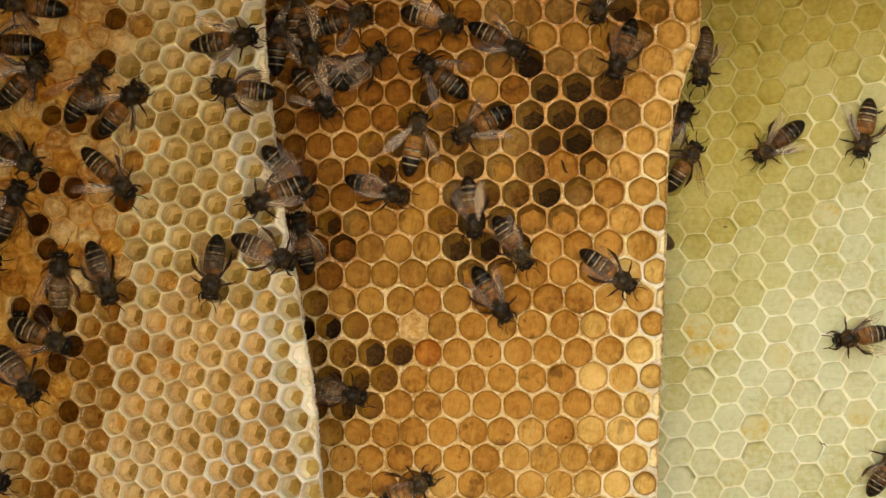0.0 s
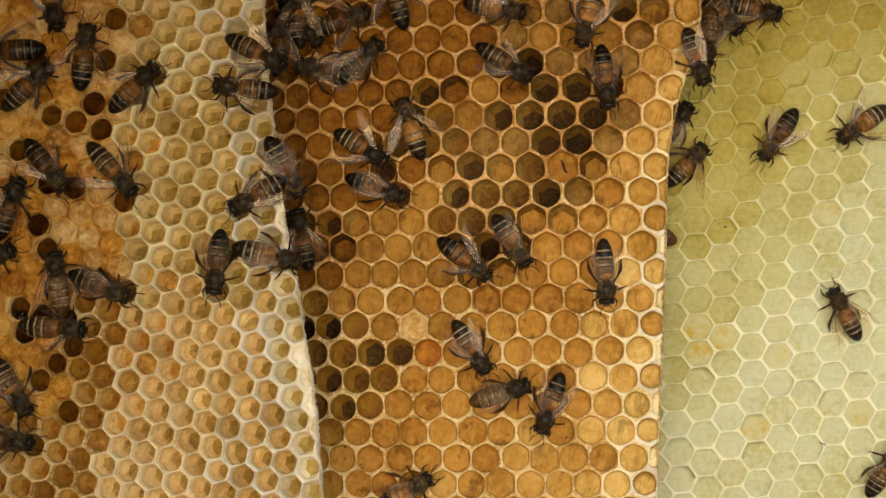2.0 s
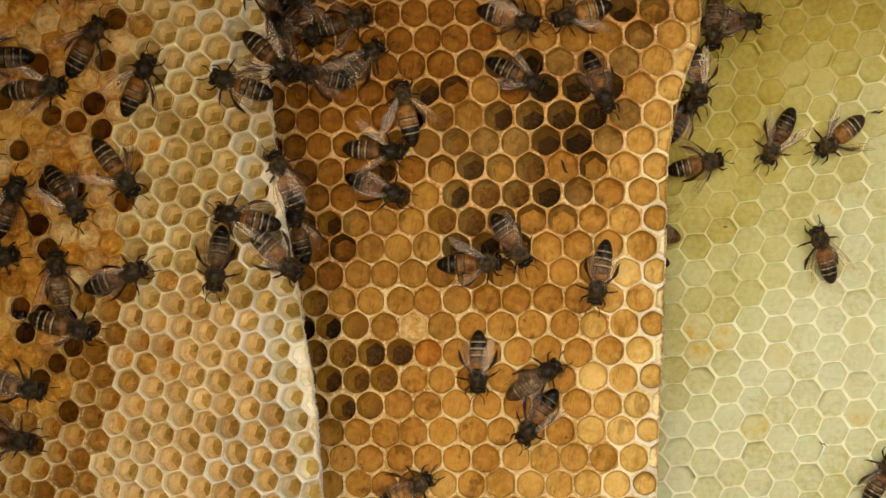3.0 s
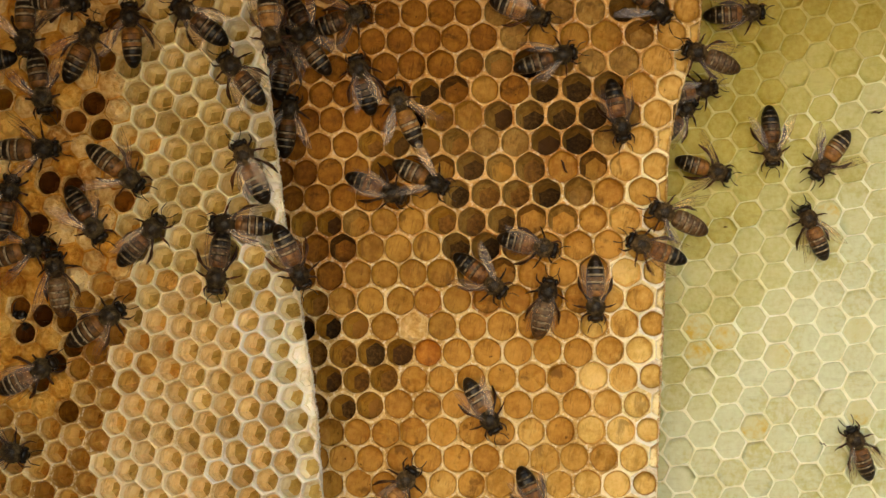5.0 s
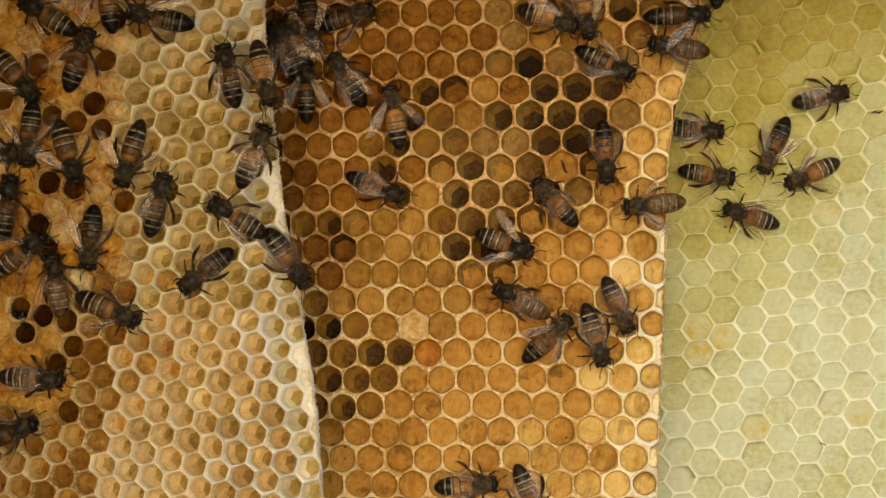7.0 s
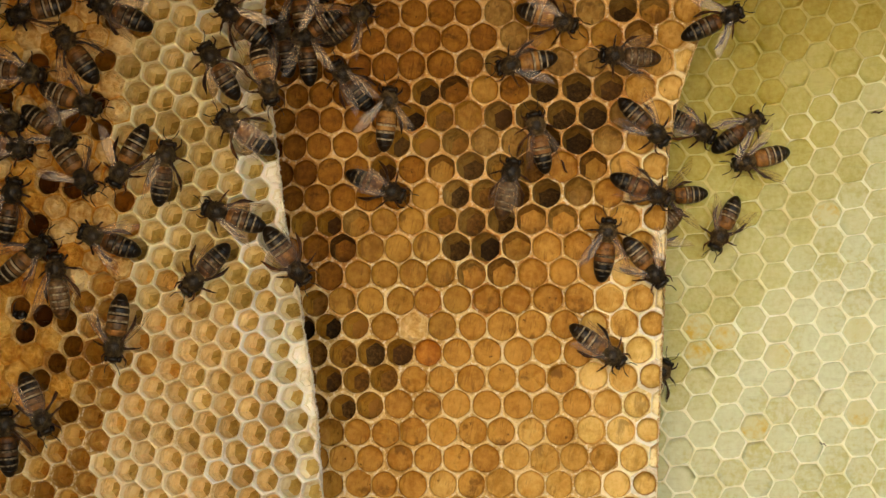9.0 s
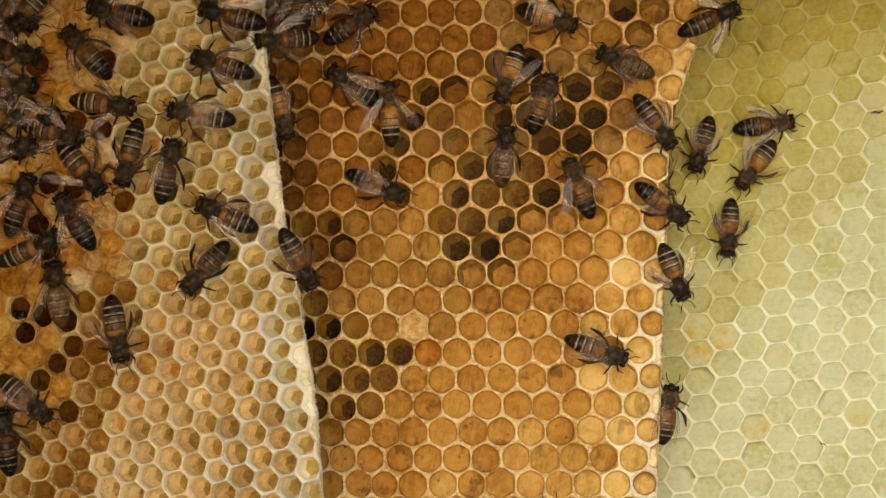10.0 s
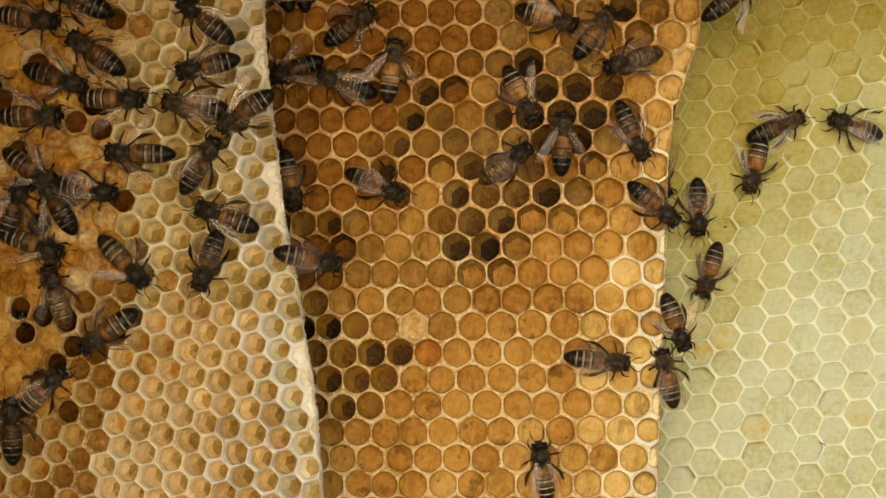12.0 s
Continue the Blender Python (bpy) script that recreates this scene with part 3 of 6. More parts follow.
def tube(bm, points, radii, mat=0, seg=6):
    rows = []
    for k, p in enumerate(points):
        d = (Vector(points[min(k + 1, len(points) - 1)]) - Vector(points[max(k - 1, 0)])).normalized()
        u = d.cross(Vector((0.13, 0.21, 1))).normalized()
        w = d.cross(u)
        rows.append([bm.verts.new(Vector(p) + (u * math.cos(t) + w * math.sin(t)) * radii[k]) for t in [6.2832 * s / seg for s in range(seg)]])
    for r, q in zip(rows, rows[1:]):
        for s in range(seg):
            f = bm.faces.new((r[s], r[(s + 1) % seg], q[(s + 1) % seg], q[s]))
            f.material_index, f.smooth = mat, True
    for r, flip in ((rows[0], True), (rows[-1], False)):
        f = bm.faces.new(r[::-1] if flip else r)
        f.material_index = mat


def hairs(bm, centre, size, count, length, mat, rng, lean=(-0.3, 0, 0.1)):
    for _ in range(count):
        d = Vector((rng.gauss(0, 1), rng.gauss(0, 1), abs(rng.gauss(0, 1)) - 0.3)).normalized()
        p = Vector(centre) + Vector((d.x * size[0], d.y * size[1], d.z * size[2])) * 0.97
        tip = p + (d + Vector(lean)).normalized() * length * rng.uniform(0.6, 1.2)
        side = d.cross(Vector((rng.random(), rng.random(), rng.random()))).normalized() * 0.06
        f = bm.faces.new([bm.verts.new(p - side), bm.verts.new(p + side), bm.verts.new(tip)])
        f.material_index = mat


# ---- flecks of debris on the wax ----
def debris(label, y, points, radius):
    """A thin dry scrap that lies on a comb; points in mm, radius in mm."""
    bm = bmesh.new()
    last = len(points) - 1
    tube(bm, [(x * MM, (y + d) * MM, z * MM) for x, d, z in points], [radius * MM * (1 if 0 < k < last else 0.4) for k in range(last + 1)], 0, 5)
    return tagged(part("debris_fleck", bm, LEG, None), label, "debris", "flecks of debris on the wax")


debris("dry reddish-brown flake stuck to the pale comb", Y_RIGHT - 0.1, [(102.2, 0, 32.4), (103.0, -0.3, 32.7), (104.0, -0.2, 32.5), (105.0, 0, 32.9)], 0.24)
debris("thin curled brown scrap on the pale comb", Y_RIGHT - 0.1, [(89.9, 0, -46.1), (90.4, -0.2, -46.6), (90.9, -0.2, -46.4), (91.5, 0, -47.1)], 0.14)
debris("tiny dark crumb on the yellow-green comb", Y_RIGHT + 0.1, [(67.0, 0, 5.2), (67.5, -0.15, 5.3), (68.0, 0, 5.2)], 0.16)
debris("dark spindly scrap in an amber cell", Y_MID + 1.1, [(26.6, 0.2, 20.1), (27.0, -0.3, 19.4), (27.2, -0.2, 18.6), (27.5, 0.1, 17.7), (28.1, 0.2, 17.2)], 0.26)

BEE = 1.08 * MM


def scaled(bm):
    bmesh.ops.recalc_face_normals(bm, faces=bm.faces[:])
    bmesh.ops.scale(bm, vec=(BEE, BEE, BEE), verts=bm.verts[:])
    return bm


TERGITES = (0.1, 1.3, 2.75, 4.2, 5.6, 6.9, 8.3)


def abdomen_mesh(kind, rng):
    """Six overlapping tergites, each with a hair band behind its front edge; x runs back from the waist at 0."""
    bm = bmesh.new()
    knots = ((0, 1.0), (0.3, 1.6), (0.8, 1.92), (1.6, 2.08), (2.9, 2.16), (4.3, 2.14), (5.6, 2.0), (6.6, 1.72), (7.3, 1.38), (7.8, 1.05), (8.1, 0.75), (8.3, 0.45), (8.4, 0.2))
    radius = lambda x: float(np.interp(x, [k[0] for k in knots], [k[1] for k in knots]))
    rows = []
    for k in range(6):
        a, e = TERGITES[k], TERGITES[k + 1]
        for f, step, tag in ((0.0, -0.12, "front"), (0.03, -0.02, "band"), (0.2, 0.02, "band"), (0.3, 0.0, "shell"), (0.55, 0.03, "shell"), (0.84, 0.05, "margin"), (0.98, 0.04, "margin")):
            rows.append((a + (e - a) * f, max(radius(a + (e - a) * f) + step, 0.15), k, tag))
    rows.append((8.42, 0.1, 5, "margin"))
    tone = {"dark": (2, 3, 3, 0, 0, 0), "orange": (2, 2, 2, 0, 0, 0), "brown": (2, 2, 3, 0, 0, 0), "pale": (3, 3, 3, 3, 0, 0)}[kind]
    first = {"dark": 2, "orange": 2, "brown": 2, "pale": 1}[kind]
    seg, loops = 20, []
    for x, r, k, tag in rows:
        sag = -0.5 * (x / 8.4) ** 2
        loops.append([bm.verts.new((-x, r * math.cos(t), sag + 0.84 * r * math.sin(t))) for t in [6.2832 * i / seg for i in range(seg)]])
    for (l, q), row in zip(zip(loops, loops[1:]), rows):
        k, tag = row[2], row[3]
        for i in range(seg):
            f = bm.faces.new((l[i], l[(i + 1) % seg], q[(i + 1) % seg], q[i]))
            f.smooth = True
            f.material_index = 1 if tag == "band" and first <= k <= 4 else tone[k] if tag != "margin" or k == 0 else 3 if tone[k] == 2 else 0
    bm.faces.new(loops[-1])
    bm.faces.new(loops[0][::-1])
    # short hairs lying on the bands
    for k in range(0, 5):
        for _ in range(70 if k == 0 else 50):
            x = TERGITES[k] + rng.uniform(0.03, 0.32 if k else 1.0)
            t = rng.uniform(-0.2, math.pi + 0.2)
            r = radius(x)
            p = Vector((-x, r * math.cos(t), 0.84 * r * math.sin(t) - 0.5 * (x / 8.4) ** 2))
            q = p + Vector((-rng.uniform(0.2, 0.45), 0, 0)) + Vector((0, math.cos(t), math.sin(t))) * rng.uniform(0.02, 0.16)
            w = Vector((0, -math.sin(t), math.cos(t))) * 0.04
            f = bm.faces.new([bm.verts.new(p - w), bm.verts.new(p + w), bm.verts.new(q)])
            f.material_index = 1 if k >= first else 4
    return scaled(bm)


def wing_mesh(length, width, veins):
    """A membrane along -x with a stiff front vein, branching veins and a rounded tip; the hinge is at the origin."""
    bm = bmesh.new()
    n = 12
    front = [(-length * t, 0.18 * width * math.sin(math.pi * t) + 0.05 * width * t, 0.10 * math.sin(3 * t)) for t in [k / n for k in range(n + 1)]]
    back = [(-length * t, front[k][1] - width * math.sin(math.pi * min(1, 0.12 + 0.88 * t)) ** 0.7 * (0.25 + 0.75 * t ** 0.6), 0.16 * math.sin(4 * t)) for k, t in enumerate([k / n for k in range(n + 1)])]
    lo, hi = [], []
    for p, q in zip(front, back):
        c = tuple((a + b) / 2 for a, b in zip(p, q))
        lo.append([bm.verts.new((*w[:2], w[2] - 0.02)) for w in (p, c, q)])
        hi.append([bm.verts.new((*w[:2], w[2] + 0.02)) for w in (p, c, q)])
    for k in range(n):
        for s in (0, 1):
            bm.faces.new((hi[k][s], hi[k][s + 1], hi[k + 1][s + 1], hi[k + 1][s])).smooth = True
            bm.faces.new((lo[k][s], lo[k + 1][s], lo[k + 1][s + 1], lo[k][s + 1])).smooth = True
    tube(bm, front, [0.06 - 0.03 * k / n for k in range(n + 1)], 1, 5)
    for f0, f1, t0, t1 in veins:
        pts = []
        for k in range(7):
            t = t0 + (t1 - t0) * k / 6
            i = min(int(t * n), n - 1)
            u = t * n - i
            w = f0 + (f1 - f0) * (k / 6) ** 1.3
            p = Vector(front[i]).lerp(Vector(front[i + 1]), u)
            q = Vector(back[i]).lerp(Vector(back[i + 1]), u)
            pts.append(p.lerp(q, w))
        tube(bm, pts, [0.032] * 7, 1, 4)
    return scaled(bm)


def bee(kind, label):
    """One worker bee, 15 mm long, head along +x, back along +z, feet on z = 0. The origin lies under its waist."""
    rng = random.Random(len(kind) * 7)
    top = tagged(new("honeybee"), label, "bee", "bees on the combs")
    shade = {"dark": BLACK, "orange": BLACK, "brown": BLACK, "pale": BROWN}[kind]
    fuzz = FUZZ if kind in ("pale", "orange", "brown") else FUZZ_DARK
    up = 2.5
    ab = part("abdomen", abdomen_mesh(kind, rng), [shade, BAND, ORANGE if kind == "orange" else RUST, TAN if kind == "pale" else BROWN, fuzz], top)
    ab.matrix_basis = pose(-0.45 * BEE, 0, up * BEE, 0, -4, 0)
    bm = bmesh.new()
    ball(bm, (1.5, 0, up + 0.2), (1.9, 1.75, 1.6), 0, 18, 12)
    ball(bm, (-0.4, 0, up), (0.65, 0.95, 0.9), 0, 10, 6)
    hairs(bm, (1.5, 0, up + 0.2), (1.9, 1.75, 1.6), 1500, 0.5, 1, rng)
    for f in bm.faces:
        c = f.calc_center_median()
        if math.hypot(c.x - 1.4, c.y) > 0.75 + 0.5 * rng.random():
            f.material_index = 1
        elif len(f.verts) == 3 and rng.random() < 0.75:
            f.material_index = 0
    part("thorax", scaled(bm), [BALD, fuzz], top)
    bm = bmesh.new()
    ball(bm, (3.85, 0, up - 0.3), (0.8, 1.45, 1.35), 0, 14, 9)
    ball(bm, (4.45, 0, up - 1.0), (0.45, 0.7, 0.75), 0, 8, 6)
    hairs(bm, (3.75, 0, up - 0.2), (0.8, 1.1, 1.3), 260, 0.26, 1, rng)
    head = part("head", scaled(bm), [BLACK, fuzz], top)
    for s in (1, -1):
        bm = bmesh.new()
        ball(bm, (3.85, s * 1.28, up - 0.2), (0.72, 0.44, 1.0), 0, 10, 8)
        part("eye", scaled(bm), EYE_MAT, head, "glossy black compound eye")
        bm = bmesh.new()
        tube(bm, [(4.5, s * 0.3, up - 0.2), (5.0, s * 0.75, up + 0.25), (5.4, s * 1.15, up + 0.2), (6.0, s * 1.35, up - 0.3), (6.6, s * 1.45, up - 0.9), (7.0, s * 1.5, up - 1.3)], [0.09, 0.08, 0.08, 0.1, 0.1, 0.06], 0, 6)
        part("antenna", scaled(bm), BLACK, head)
    # legs: front, middle, hind, hinged at the thorax; thigh, shin and a thin foot
    for s in (1, -1):
        for hip, pts, rad in (((2.6, 0.8), [(0.5, 0.75, 0.2), (0.85, 1.2, 0.05), (1.3, 1.5, -0.5), (1.65, 1.6, -1.0), (2.2, 1.5, -1.5), (2.7, 1.4, -1.62)], (0.2, 0.23, 0.13, 0.19, 0.11, 0.08, 0.05)),
                              ((1.4, 1.0), [(0.1, 0.9, 0.35), (-0.05, 1.6, 0.2), (-0.3, 2.3, -0.5), (-0.4, 2.7, -1.05), (-0.6, 3.2, -1.5), (-0.9, 3.6, -1.62)], (0.2, 0.24, 0.14, 0.2, 0.12, 0.09, 0.05)),
                              ((0.4, 0.9), [(-0.7, 0.9, 0.5), (-1.5, 1.7, 0.5), (-2.5, 2.4, -0.1), (-3.1, 2.7, -0.7), (-4.0, 2.9, -1.4), (-4.9, 3.1, -1.62)], (0.2, 0.25, 0.15, 0.28, 0.3, 0.2, 0.06))):
            bm = bmesh.new()
            tube(bm, [(0, 0, 0)] + [(x, s * y, z) for x, y, z in pts], [1.3 * w for w in rad], 0, 7)
            leg = part("leg", scaled(bm), LEG, top)
            leg.location = (hip[0] * BEE, s * hip[1] * BEE, 1.65 * BEE)
    for s in (1, -1):
        for name, hinge, length, width, veins, z in (("forewing", (1.6, 1.1), 9.4, 2.7, ((0.25, 0.55, 0.05, 0.75), (0.6, 0.95, 0.1, 0.8), (0.02, 0.75, 0.55, 0.62), (0.1, 0.5, 0.6, 0.95)), 1.3),
                                                  ("hindwing", (0.9, 1.15), 6.4, 2.0, ((0.3, 0.6, 0.05, 0.85),), 1.05)):
            bm = wing_mesh(length, width, veins)
            if s < 0:
                bmesh.ops.scale(bm, vec=(1, -1, 1), verts=bm.verts[:])
                bmesh.ops.reverse_faces(bm, faces=bm.faces[:])
            w = part(name, bm, [WING, BROWN], top, "clear veined wing")
            w.matrix_basis = pose(hinge[0] * BEE, s * hinge[1] * BEE, (up + z) * BEE, 0, 4, -s * 14)
    return top


def cling(x, z, y, heading, pitch=0.0):
    """The pose of a bee on a comb: its place in mm, the depth y of the comb's face, the heading in degrees from +x towards +z."""
    h = radians(heading)
    f, n = Vector((math.cos(h), 0, math.sin(h))), Vector((0, -1, 0))
    m = Matrix((f, n.cross(f), n)).transposed().to_4x4() @ pose(0, 0, 0, 0, -pitch, 0)
    m.translation = (x * MM, y * MM, z * MM)
    return m


FIRST = {kind: bee(kind, label) for kind, label in (
    ("dark", "dark honeybee with thin pale bands on its abdomen"),
    ("orange", "honeybee with an orange and black banded abdomen"),
    ("brown", "rusty brown honeybee with a tawny thorax and banded abdomen"),
    ("pale", "honeybee with a pale fuzzy thorax and brown bands"),
)}
USED = set()


def worker(kind, wings=None):
    """A bee of that kind: the first as built, then copies, each with its own spread of wings and legs."""
    b = FIRST[kind]
    if kind in USED:
        b = copy_thing(b, Matrix())
    USED.add(kind)
    rng = random.Random(len(bpy.data.objects))
    spread = rng.choice((10, 14, 18, 23, 28, 34, 42))
    if wings:
        spread = wings
    for o in b.children:
        side = 1 if o.location.y > 0 else -1
        if o.name.startswith(("forewing", "hindwing")):
            extra = 9 if o.name.startswith("hindwing") else 0
            o.rotation_euler = (radians(side * 6), radians(4), radians(-side * (spread + extra + rng.uniform(-3, 3))))
        elif o.name.startswith("abdomen"):
            o.scale = (rng.uniform(0.92, 1.06), rng.uniform(0.88, 0.98), 1)
        elif o.name.startswith("leg"):
            o.rotation_euler = (radians(rng.uniform(-5, 5)), 0, radians(rng.uniform(-14, 14)))
    return b


KINDS = "brown dark dark orange dark dark dark dark dark dark pale dark dark dark dark dark brown dark brown orange dark dark dark dark dark dark dark orange dark dark dark dark dark dark orange orange orange orange dark orange orange dark dark brown dark pale orange dark orange dark pale pale orange brown brown brown brown brown dark dark dark dark dark dark dark brown".split()
# bees that hold their wings folded over the back, or spread wide
SPREAD = {9: 9, 37: 38, 17: 7, 39: 6, 43: 7, 45: 8, 47: 11, 10: 24, 53: 6, 54: 44, 55: 24, 56: 38, 57: 26}
BEES = [worker(k, SPREAD.get(n)) for n, k in enumerate(KINDS)]
YOUNG = worker("dark")
tagged(YOUNG, "dark young honeybee with its head in a brood cell's mouth")


def crawl(b, rows):
    """Keys a bee along its rows, and swings its legs in two tripods while it walks."""
    walk(b, rows)
    legs = [o for o in b.children if o.name.startswith("leg")]
    beat = {}
    for (t0, m0), (t1, m1) in zip(rows, rows[1:]):
        pace = (m1.translation - m0.translation).length / (t1 - t0) / MM
        turn = m0.to_quaternion().rotation_difference(m1.to_quaternion()).angle / (t1 - t0)
        swing = min(16.0, 2.2 * pace + 5 * turn)
        beat[t0] = 0.0
        if swing > 3:
            for k in range(1, int((t1 - t0) / 0.1)):
                beat[t0 + 0.1 * k] = swing * (1 if k % 4 in (1, 2) else -1)
        beat[t1] = 0.0
    for k, leg in enumerate(legs):
        rest, sign = leg.matrix_basis.copy(), 1 if k % 2 else -1
        walk(leg, [(t, rest @ pose(0, 0, 0, 0, 0, sign * a)) for t, a in beat.items()])


def motions():
    walk(YOUNG, [(0, cling(-88.5, -13.2, 6.0, 60, 78)), (12, cling(-88.5, -13.2, 6.0, 60, 78))])
    crawl(BEES[0], [(0, cling(-73.8, 34.1, 0, 58)), (0.5, cling(-73.2, 37, 0, 73)), (1, cling(-74.1, 40.5, 0, 90)), (1.5, cling(-74.6, 43, 0, 92)), (2, cling(-74.7, 42.2, 0, 82)), (2.5, cling(-74, 43.4, 0, 66)), (3, cling(-73.7, 43.9, 0, 59)), (5, cling(-74.6, 42.9, 0, 62)), (5.5, cling(-75.7, 42.6, 0, 70)), (6, cling(-76.8, 40.6, 0, 83)), (6.5, cling(-75.4, 41.5, 0, 65)), (7, cling(-75.5, 41.5, 0, 70)), (9, cling(-77.7, 42.3, 0, 125)), (9.5, cling(-76, 42, 0, 112)), (10, cling(-75.8, 42.5, 0, 132)), (10.5, cling(-75.6, 42.5, 0, 136)), (11, cling(-74.6, 41.7, 0, 137)), (11.5, cling(-74.3, 41.5, 0, 138)), (12, cling(-74.2, 41.9, 0, 146))])
    crawl(BEES[1], [(0, cling(-92.6, 42.6, 0, 180)), (0.5, cling(-90.7, 41.8, 0, 179)), (1, cling(-91.5, 41.9, 0, 180)), (1.5, cling(-91.9, 41.5, 0, 182)), (2, cling(-92.3, 41.3, 0, 184)), (2.5, cling(-93.3, 40.9, 0, 182)), (3, cling(-94.6, 39.9, 0, 182)), (5, cling(-98.3, 38.7, 0, 189)), (6, cling(-100.7, 41.2, 0, 139)), (7, cling(-103.1, 43.7, 0, 90)), (8, cling(-101.1, 42.8, 0, 45)), (9, cling(-99, 42, 0, 0)), (9.5, cling(-94.3, 41.7, 0, -4)), (10, cling(-88.9, 40.9, 0, -12)), (10.5, cling(-84.4, 38.2, 0, -18)), (11, cling(-82.2, 36, 0, -36)), (11.5, cling(-82.1, 37.2, 0, -20)), (12, cling(-79.1, 35.2, 0, -18))])
    crawl(BEES[2], [(0, cling(-86.6, 36.2, 0, 45)), (0.5, cling(-85.2, 35.6, 0, 38)), (1, cling(-85.1, 36.1, 0, 43)), (1.5, cling(-85.6, 35.4, 0, 43)), (2, cling(-85.6, 35.2, 0, 43)), (2.5, cling(-84.5, 34.7, 0, 25)), (3, cling(-83.6, 33.7, 0, 6)), (4, cling(-83.8, 33.4, 0, -37)), (5, cling(-83.9, 33.1, 0, -79)), (5.5, cling(-86, 31.4, 0, -96)), (6, cling(-86.2, 28.4, 0, -103)), (6.5, cling(-86.8, 25.8, 0, -91)), (7, cling(-86.5, 22.2, 0, -95)), (9, cling(-80.9, 24.4, 0, -37)), (9.5, cling(-80.1, 23.6, 0, -32)), (10, cling(-79.9, 24, 0, -16)), (10.5, cling(-81.4, 18.9, 0, -23)), (11, cling(-83.2, 15.7, 0, -37)), (11.5, cling(-85.2, 16.1, 0, -31)), (12, cling(-84.8, 15.6, 0, -36))])
    crawl(BEES[3], [(0, cling(-66.2, 30.7, 0, 51)), (0.5, cling(-63.8, 32.7, 0, 44)), (1, cling(-63.9, 33.3, 0, 45)), (1.5, cling(-63.4, 34.1, 0, 46)), (2, cling(-63.3, 34.9, 0, 44)), (2.5, cling(-63.6, 33.8, 0, 32)), (3, cling(-63.1, 36, 0, 66)), (5, cling(-65.2, 46.8, 0, 93)), (5.5, cling(-67.8, 49.7, 0, 96)), (6, cling(-69, 53.5, 0, 100)), (6.5, cling(-69.1, 53.8, 0, 99)), (7, cling(-70.2, 54, 0, 97)), (9, cling(-74.5, 64.9, 0, 103)), (12, cling(-74.5, 64.9, 0, 103))])
    crawl(BEES[4], [(0, cling(-43.5, 33.5, 0, 174)), (0.5, cling(-44.1, 33.8, 0, 173)), (1, cling(-44, 33.9, 0, 171)), (1.5, cling(-43.3, 34, 0, 172)), (2, cling(-43.2, 33.7, 0, 174)), (2.5, cling(-43.1, 34.1, 0, 169)), (3, cling(-43.9, 34.7, 0, 162)), (5, cling(-43.2, 37, 0, 130)), (5.5, cling(-43, 37.2, 0, 125)), (6, cling(-43.7, 37.5, 0, 115)), (6.5, cling(-45, 38.2, 0, 106)), (7, cling(-45.1, 38.1, 0, 102)), (9, cling(-47.6, 38.8, 0, 122)), (9.5, cling(-47.3, 39, 0, 145)), (10, cling(-47.9, 38.9, 0, 163)), (10.5, cling(-50, 38.3, 0, 177)), (11, cling(-51.4, 36.9, 0, 196)), (11.5, cling(-51, 37.4, 0, 194)), (12, cling(-51, 37.8, 0, 194))])
    crawl(BEES[5], [(0, cling(-43.7, 43.8, 0, 9)), (0.5, cling(-40.6, 43.4, 0, 8)), (1, cling(-38.3, 42.1, 0, 5)), (1.5, cling(-37.6, 41, 0, -17)), (2, cling(-37.2, 40.4, 0, -26)), (2.5, cling(-36, 40.5, 0, -36)), (3, cling(-34.9, 39.1, 0, -42)), (4, cling(-34.5, 35.4, 19, -77)), (4.5, cling(-34.5, 32.4, 20.5, 3)), (5, cling(-34.4, 29.5, 22, 83)), (5.5, cling(-32.9, 27.9, 22, 67)), (6, cling(-31.5, 28.7, 22, 75)), (6.5, cling(-30.1, 32.7, 22, 90)), (7, cling(-30.6, 37.3, 22, 91)), (9, cling(-30.5, 45.6, 22, 95)), (9.5, cling(-31, 49.5, 22, 95)), (10, cling(-31.6, 58, 22, 95)), (12, cling(-31.6, 62, 22, 95))])
    crawl(BEES[6], [(0, cling(-88.4, 19.2, 0, -34)), (0.5, cling(-86.4, 19, 0, 11)), (1, cling(-86.9, 19.2, 0, 5)), (1.5, cling(-83.1, 18.7, 0, -8)), (2, cling(-81.8, 16.1, 0, -50)), (2.5, cling(-82, 14.3, 0, -59)), (3, cling(-78, 10.1, 0, -56)), (5, cling(-73.8, 5.7, 0, -57)), (5.5, cling(-74, 4.2, 0, -63)), (6, cling(-71.9, 0.9, 0, -56)), (6.5, cling(-73.1, 1.4, 0, -85)), (7, cling(-73.7, 0.5, 0, -95)), (8, cling(-72.6, 1.4, 0, -148)), (9, cling(-71.5, 2.2, 0, -201)), (9.5, cling(-75.8, 4.8, 0, -216)), (10, cling(-77.7, 7.4, 0, -239)), (10.5, cling(-77.4, 6.9, 0, -231)), (11, cling(-77.4, 6.3, 0, -230)), (11.5, cling(-79.2, 8.9, 0, -237)), (12, cling(-81.4, 10.7, 0, -240))])
